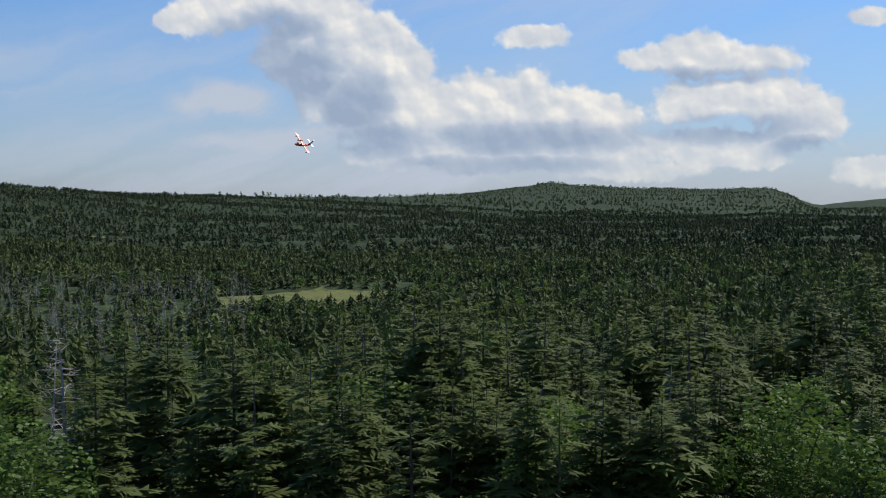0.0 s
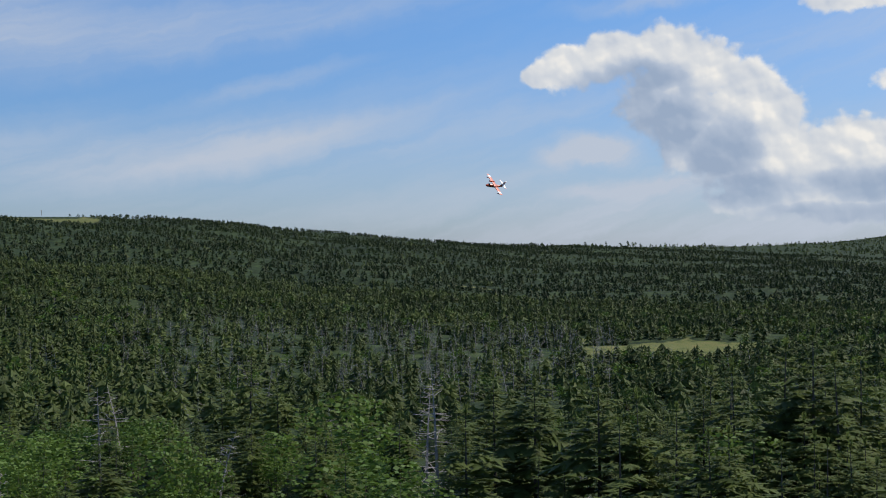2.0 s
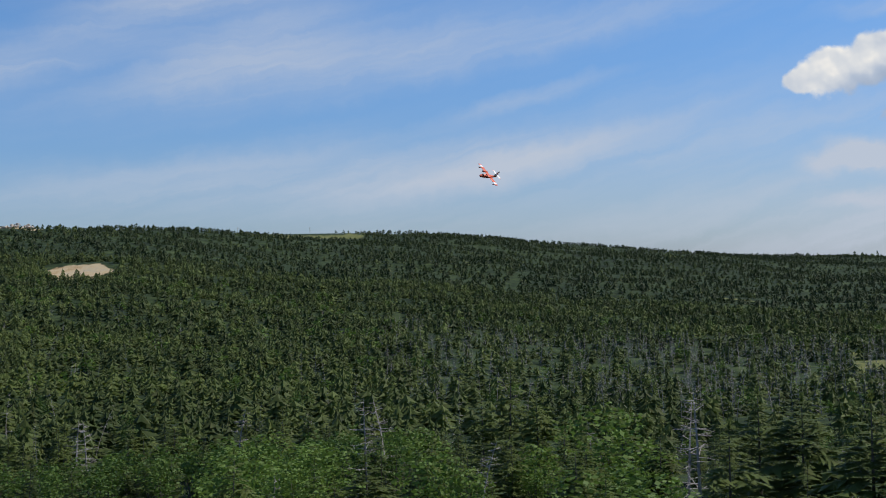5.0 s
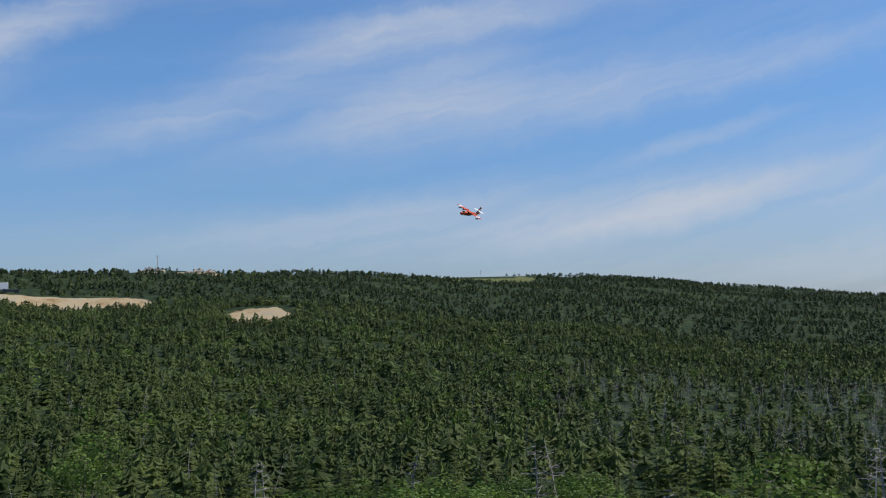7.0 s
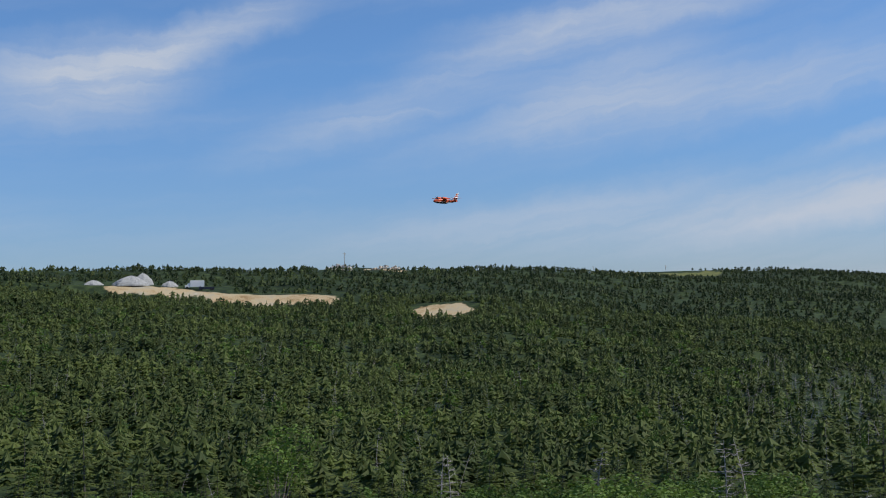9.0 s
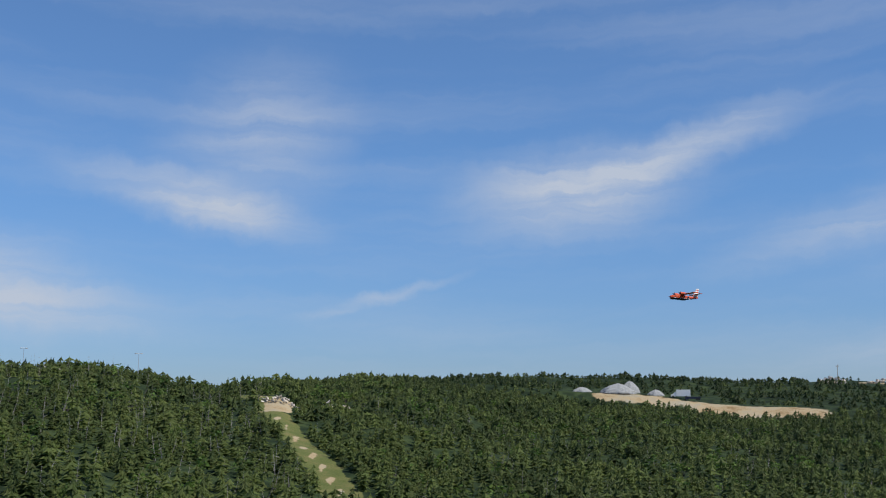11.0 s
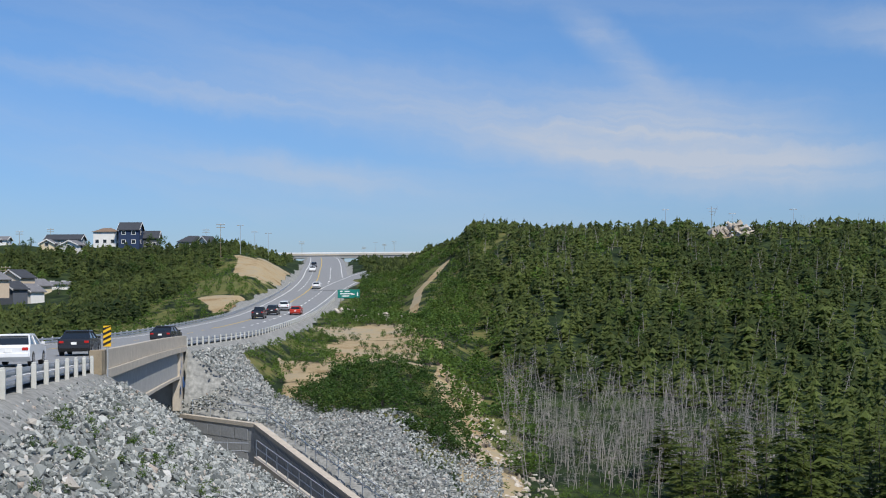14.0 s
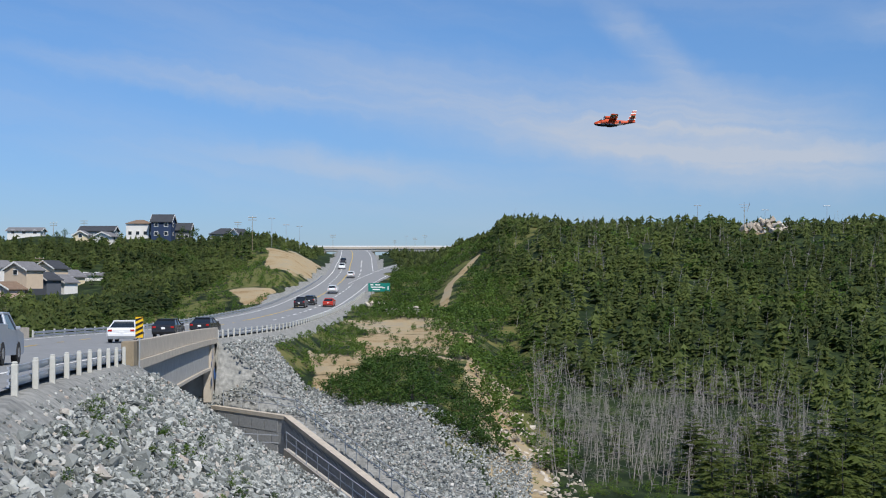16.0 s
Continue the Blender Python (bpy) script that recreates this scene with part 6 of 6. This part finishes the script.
def car(color, style, label):
    """A car that faces +y, on its wheels at z = 0."""
    tall = {"sedan": 0.0, "suv": 0.22, "pickup": 0.28}[style]
    c = thing("pickup_truck" if style == "pickup" else "car", label, "car", group="cars on the highway")
    w, g = 0.91 + tall * 0.12, 0.30 + tall * 0.3
    L = 2.3 + (0.35 if style == "pickup" else 0)
    low = [(-L, g + 0.15), (-L - 0.02, g + 0.55), (-L + 0.12, 0.98 + tall), (L - 1.1, 0.95 + tall), (L - 0.15, 0.82 + tall), (L, 0.62 + tall * 0.5), (L, g + 0.05), (L - 0.2, g - 0.06), (-L + 0.2, g - 0.06)]
    bm = bmesh.new()
    solid(bm, [[(x, y, z) for y, z in [(py * s, pz if k else pz) for py, pz in low]] for x, s, k in ((-w, 0.985, 0), (-w + 0.1, 1.0, 1), (w - 0.1, 1.0, 1), (w, 0.985, 0))])
    body = part("body", bm, PAINTS[color], c)
    if style == "sedan":
        roof = [(-1.85, 0.98), (-1.05, 1.42), (0.35, 1.43), (1.2, 0.96)]
    elif style == "suv":
        roof = [(-2.12, 1.15), (-1.9, 1.66), (0.45, 1.70), (1.3, 1.12)]
    else:
        roof = [(-0.55, 1.2), (-0.4, 1.82), (0.8, 1.84), (1.6, 1.2)]
    lo_x, hi_x, lift = w - 0.09, w - 0.25, -0.06
    back, front = (roof[0], roof[1]), (roof[3], roof[2])
    mid = (roof[0][0] + roof[3][0]) / 2 - 0.1
    split = ((mid, roof[0][1]), (mid, roof[1][1]))

    def pane(name, corners):
        inner = [Vector(q) * 0.97 + Vector((0, mid, 1.1)) * 0.03 for q in corners]
        part(name, solid(bmesh.new(), [corners, inner]), M_GLASS, c, "dark tinted glass")

    for name, (a, b) in (("rear_window", back), ("windscreen", front)):
        pane(name, [(-lo_x, a[0], a[1]), (lo_x, a[0], a[1]), (hi_x, b[0], b[1] + lift), (-hi_x, b[0], b[1] + lift)])
    for sx in (-1, 1):
        for (a, b), (e, h) in ((back, split), (split, front)):
            pane("side_window", [(sx * lo_x, a[0], a[1]), (sx * lo_x, e[0], e[1]), (sx * hi_x, h[0], h[1] + lift), (sx * hi_x, b[0], b[1] + lift)])
    bm = bmesh.new()
    box(bm, (0, (roof[1][0] + roof[2][0]) / 2, (roof[1][1] + roof[2][1]) / 2 - 0.02), (2 * w - 0.44, roof[2][0] - roof[1][0] + 0.12, 0.1), 0, 0.04)
    part("roof_panel", bm, PAINTS[color], c)
    for s in (-1, 1):
        for (y0, z0), (y1, z1) in ((roof[0], roof[1]), (roof[3], roof[2]), ((-0.35, roof[0][1]), (-0.3, roof[1][1]))):
            part("pillar", rod(bmesh.new(), (s * (w - 0.08), y0, z0 - 0.02), (s * (w - 0.25), y1, z1 - 0.05), 0.045, seg=6), PAINTS[color], c)
    if style == "pickup":
        part("bed_floor", box(bmesh.new(), (0, -1.6, 1.0), (1.5, 1.9, 0.06)), M_BLACK, c)
        for s in (-1, 1):
            part("bed_side", box(bmesh.new(), (s * (w - 0.08), -1.6, 1.32), (0.12, 2.0, 0.22), 0, 0.03), PAINTS[color], c)
    for s in (-1, 1):
        part("tail_lamp", box(bmesh.new(), (s * (w - 0.2), -L - 0.01, 0.80 + tall), (0.26, 0.06, 0.13), 0, 0.02), M_TAIL, c, "red tail lamp")
        part("headlamp", box(bmesh.new(), (s * (w - 0.22), L - 0.1, 0.68 + tall * 0.7), (0.32, 0.14, 0.15), 0, 0.03), M_WHITE_PAINT, c, "clear headlamp")
        part("door_mirror", box(bmesh.new(), (s * (w + 0.08), 0.85, 1.02 + tall), (0.16, 0.1, 0.13), 0, 0.03), PAINTS[color], c)
        for y in (-1.4 - (0.2 if style == "pickup" else 0), 1.42):
            wheel = part("wheel", rod(bmesh.new(), (s * (w - 0.2), y, 0.33 + tall * 0.25), (s * (w + 0.02), y, 0.33 + tall * 0.25), 0.33 + tall * 0.25, seg=18), M_BLACK, c)
            part("rim", rod(bmesh.new(), (s * (w + 0.0), y, 0.33 + tall * 0.25), (s * (w + 0.03), y, 0.33 + tall * 0.25), 0.2, seg=12), M_CHROME, wheel)
    part("rear_bumper", box(bmesh.new(), (0, -L - 0.01, g + 0.22), (2 * w - 0.1, 0.14, 0.2), 0, 0.04), PAINTS[color] if style == "sedan" else M_BLACK, c)
    part("number_plate", box(bmesh.new(), (0, -L - 0.05, 0.72 + tall * 0.6), (0.31, 0.02, 0.15)), M_WHITE_PAINT, c, "plain pale number plate")
    return c


# colour, shape, lane offset, y at 14.5 s, speed along y, label
TRAFFIC = [("white", "sedan", 3.0, 65, 12.6, "white saloon car driving up the highway"), ("black", "sedan", 3.4, 82, 13.0, "black car driving up the highway"), ("black", "sedan", 3.6, 113, 1.5, "black car with red tail lamps on the bridge end"),
           ("black", "pickup", -0.2, 208, 7.5, "black pickup driving uphill"), ("black", "suv", 0.3, 222, 5.0, "dark car driving uphill"), ("white", "suv", 0.6, 243, 16.0, "white car driving uphill"),
           ("red", "sedan", 4.2, 221, 2.0, "red car in the slip lane"), ("white", "suv", 0.4, 312, 9.0, "white car far up the hill"), ("white", "suv", -3.4, 392, -14.0, "white car coming downhill"),
           ("black", "suv", -3.6, 425, -12.0, "dark car coming downhill"), ("silver", "pickup", 3.0, 26.5, 12.0, "silver pickup truck on the highway")]
cars = [(car(c, s, lab), off, y, v) for c, s, off, y, v, lab in TRAFFIC]


# ---- water bomber ----
def build_plane():
    p = thing("water_bomber", "orange and white twin-engined amphibious water bomber in flight", "aircraft")
    secs = [(9.9, 0.15, 0.25, -0.35), (9.3, 0.75, 0.75, -0.85), (8.0, 1.1, 1.2, -1.25), (6.4, 1.25, 1.75, -1.45), (4.0, 1.3, 1.8, -1.5), (1.0, 1.3, 1.8, -1.5), (-1.2, 1.25, 1.75, -1.35), (-1.3, 1.22, 1.75, -0.95), (-4.5, 1.0, 1.55, -0.45), (-7.5, 0.6, 1.35, 0.15), (-9.9, 0.2, 1.2, 0.65)]

    def ring(y, w, zt, zb, f0, f1):
        h = zt - zb
        pts = [(0.0, 1.0), (0.55, 0.97), (0.9, 0.82), (1.0, 0.6), (1.0, 0.34), (0.85, 0.16), (0.0, 0.0)]
        right = [(w * a, y, zb + h * b) for a, b in pts if f0 - 1e-6 <= b <= f1 + 1e-6]
        left = [(-x, yy, z) for x, yy, z in right[::-1] if abs(x) > 1e-6]
        return right + left

    bm = bmesh.new()
    solid(bm, [ring(*s, 0.34, 1.0) for s in secs])
    part("fuselage", bm, M_RED_PAINT, p)
    bm = bmesh.new()
    solid(bm, [ring(*s, 0.0, 0.34) for s in secs])
    part("hull", bm, M_NAVY, p, "dark boat hull")
    part("cheat_line", box(bmesh.new(), (0, 2.0, -0.32), (2.64, 12.0, 0.16), 0, 0.02), M_WHITE_PAINT, p, "white waterline stripe")
    part("cockpit_glass", solid(bmesh.new(), [[(-0.85, 7.7, 1.15), (0.85, 7.7, 1.15), (0.7, 7.2, 1.75), (-0.7, 7.2, 1.75)], [(-1.0, 6.2, 1.5), (1.0, 6.2, 1.5), (0.8, 6.2, 2.05), (-0.8, 6.2, 2.05)]]), M_GLASS, p)

    def wing_piece(name, x0, x1, c0, c1, yq, z, thick, mat, parent=p, label=""):
        rings = []
        for x, c in ((x0, c0), (x1, c1)):
            rings.append([(x, yq + c * f, z + thick * t) for f, t in ((0.3, 0.0), (0.22, 0.5), (0.0, 0.62), (-0.4, 0.3), (-0.7, 0.0), (-0.4, -0.3), (0.0, -0.4), (0.22, -0.32))])
        return part(name, solid(bmesh.new(), rings), mat, parent, label)

    for s in (-1, 1):
        wing = wing_piece("wing", 0, s * 10.4, 3.6, 3.6, 1.6, 2.0, 0.5, M_RED_PAINT)
        wing_piece("wing_band", s * 10.41, s * 12.6, 3.6, 3.5, 1.6, 2.0, 0.48, M_WHITE_PAINT, p, "white outer wing")
        wing_piece("wing_tip", s * 12.61, s * 14.3, 3.5, 3.2, 1.6, 2.0, 0.44, M_RED_PAINT)
        nac = part("engine_nacelle", solid(bmesh.new(), [[(s * 3.6 + r * math.cos(a), y, 2.35 + r * math.sin(a)) for a in [6.283 * k / 12 for k in range(12)]] for y, r in ((5.0, 0.45), (4.6, 0.72), (2.5, 0.75), (0.2, 0.55), (-1.2, 0.15))]), M_RED_PAINT, p)
        part("cowl", rod(bmesh.new(), (s * 3.6, 4.7, 2.35), (s * 3.6, 5.05, 2.35), 0.66, 0.5, 12), M_NAVY, nac)
        hub = part("propeller", rod(bmesh.new(), (s * 3.6, 5.0, 2.35), (s * 3.6, 5.6, 2.35), 0.24, 0.06, 10), M_CHROME, p)
        for k in range(3):
            a = 2.094 * k + 0.5
            part("blade", rod(bmesh.new(), (s * 3.6, 5.3, 2.35), (s * 3.6 + 2.0 * math.cos(a), 5.3, 2.35 + 2.0 * math.sin(a)), 0.13, 0.05, 6), M_BLACK, hub)
        part("float", solid(bmesh.new(), [[(s * 11.2 + w * math.cos(a), y, 0.55 + w * math.sin(a)) for a in [6.283 * k / 10 for k in range(10)]] for y, w in ((3.3, 0.08), (2.7, 0.36), (1.2, 0.4), (-0.4, 0.1))]), M_RED_PAINT, p)
        for y in (2.0, 1.0):
            part("float_strut", rod(bmesh.new(), (s * 11.2, y, 0.8), (s * 11.2, y, 1.95), 0.1), M_WHITE_PAINT, p)
        wing_piece("tailplane", 0, s * 5.4, 2.4, 2.0, -8.1, 3.2, 0.28, M_WHITE_PAINT)
        wing_piece("tailplane_tip", s * 5.41, s * 5.9, 2.0, 1.9, -8.1, 3.2, 0.26, M_RED_PAINT)
    stripes = [(1.0, 1.9, M_RED_PAINT), (1.9, 2.6, M_WHITE_PAINT), (2.6, 3.4, M_RED_PAINT), (3.4, 4.1, M_WHITE_PAINT), (4.1, 4.8, M_RED_PAINT), (4.8, 5.5, M_WHITE_PAINT), (5.5, 6.1, M_RED_PAINT), (6.1, 6.8, M_WHITE_PAINT)]
    for z0, z1, mat in stripes:
        front = lambda z: -5.6 - (z - 1.0) * 0.55
        back = lambda z: -9.7 - (z - 1.0) * 0.12
        bm = bmesh.new()
        solid(bm, [[(-0.16, back(z), z), (-0.2, (front(z) + back(z)) / 2, z), (0, front(z), z), (0.2, (front(z) + back(z)) / 2, z), (0.16, back(z), z)] for z in (z0, z1 - 0.004)])
        part("fin_stripe", bm, mat, p, "white tail stripe" if mat is M_WHITE_PAINT else "orange tail stripe")
    for y in (4.2, 2.8, 0.6, -0.8):
        for s in (-1, 1):
            part("cabin_window", box(bmesh.new(), (s * 1.29, y, 0.75), (0.06, 0.5, 0.4), 0, 0.02), M_GLASS, p)
    part("door", box(bmesh.new(), (-1.28, -2.4, 0.5), (0.06, 1.0, 1.3), 0, 0.02), M_NAVY, p, "dark cargo door")
    return p


plane = build_plane()
# seconds, heading and elevation of the line of sight, distance, bank to the left, nose heading relative to the line of flight
FLIGHT = [(0, 94.44, 2.28, 1230, 46), (1.5, 88.63, 2.63, 1180, 45), (3.5, 80.94, 3.43, 1120, 44), (5.0, 74.88, 4.01, 1075, 44), (7.3, 65.03, 4.55, 970, 24), (9.0, 57.03, 5.08, 890, 6), (10.2, 50.60, 5.48, 830, 1),
          (12.3, 37.37, 6.52, 730, -2), (13.1, 31.40, 6.75, 695, -3), (13.6, 27.80, 6.75, 675, -3), (16, 7.74, 7.08, 620, -3)]


def motions():
    key = np.array(FLIGHT)
    spots_at = np.array([np.array(heading(a, e)) * r for _, a, e, r, _ in FLIGHT])
    rows = []
    for i, (t, a, e, r, bank_left) in enumerate(FLIGHT):
        lo, hi = max(0, i - 1), min(len(FLIGHT) - 1, i + 1)
        v = (spots_at[hi] - spots_at[lo]) / (key[hi, 0] - key[lo, 0])
        head = math.degrees(math.atan2(v[0], v[1]))
        climb = math.degrees(math.atan2(v[2], math.hypot(v[0], v[1])))
        rows.append((t, pose(*spots_at[i], climb + 2, -bank_left, -head + 14.0 * max(0.0, min(1.0, (bank_left - 5) / 30)))))
    walk(plane, rows)
    for c, off, y145, speed in cars:
        rows = []
        for t in [0.5 * k for k in range(33)]:
            p, h, slope = road_at(y145 + speed * (t - 14.5), off, 0.02)
            rows.append((t, pose(*p, math.degrees(math.atan(slope)) * (1 if speed > 0 else -1), 0, -h + (0 if speed > 0 else 180))))
        walk(c, rows)


motions()
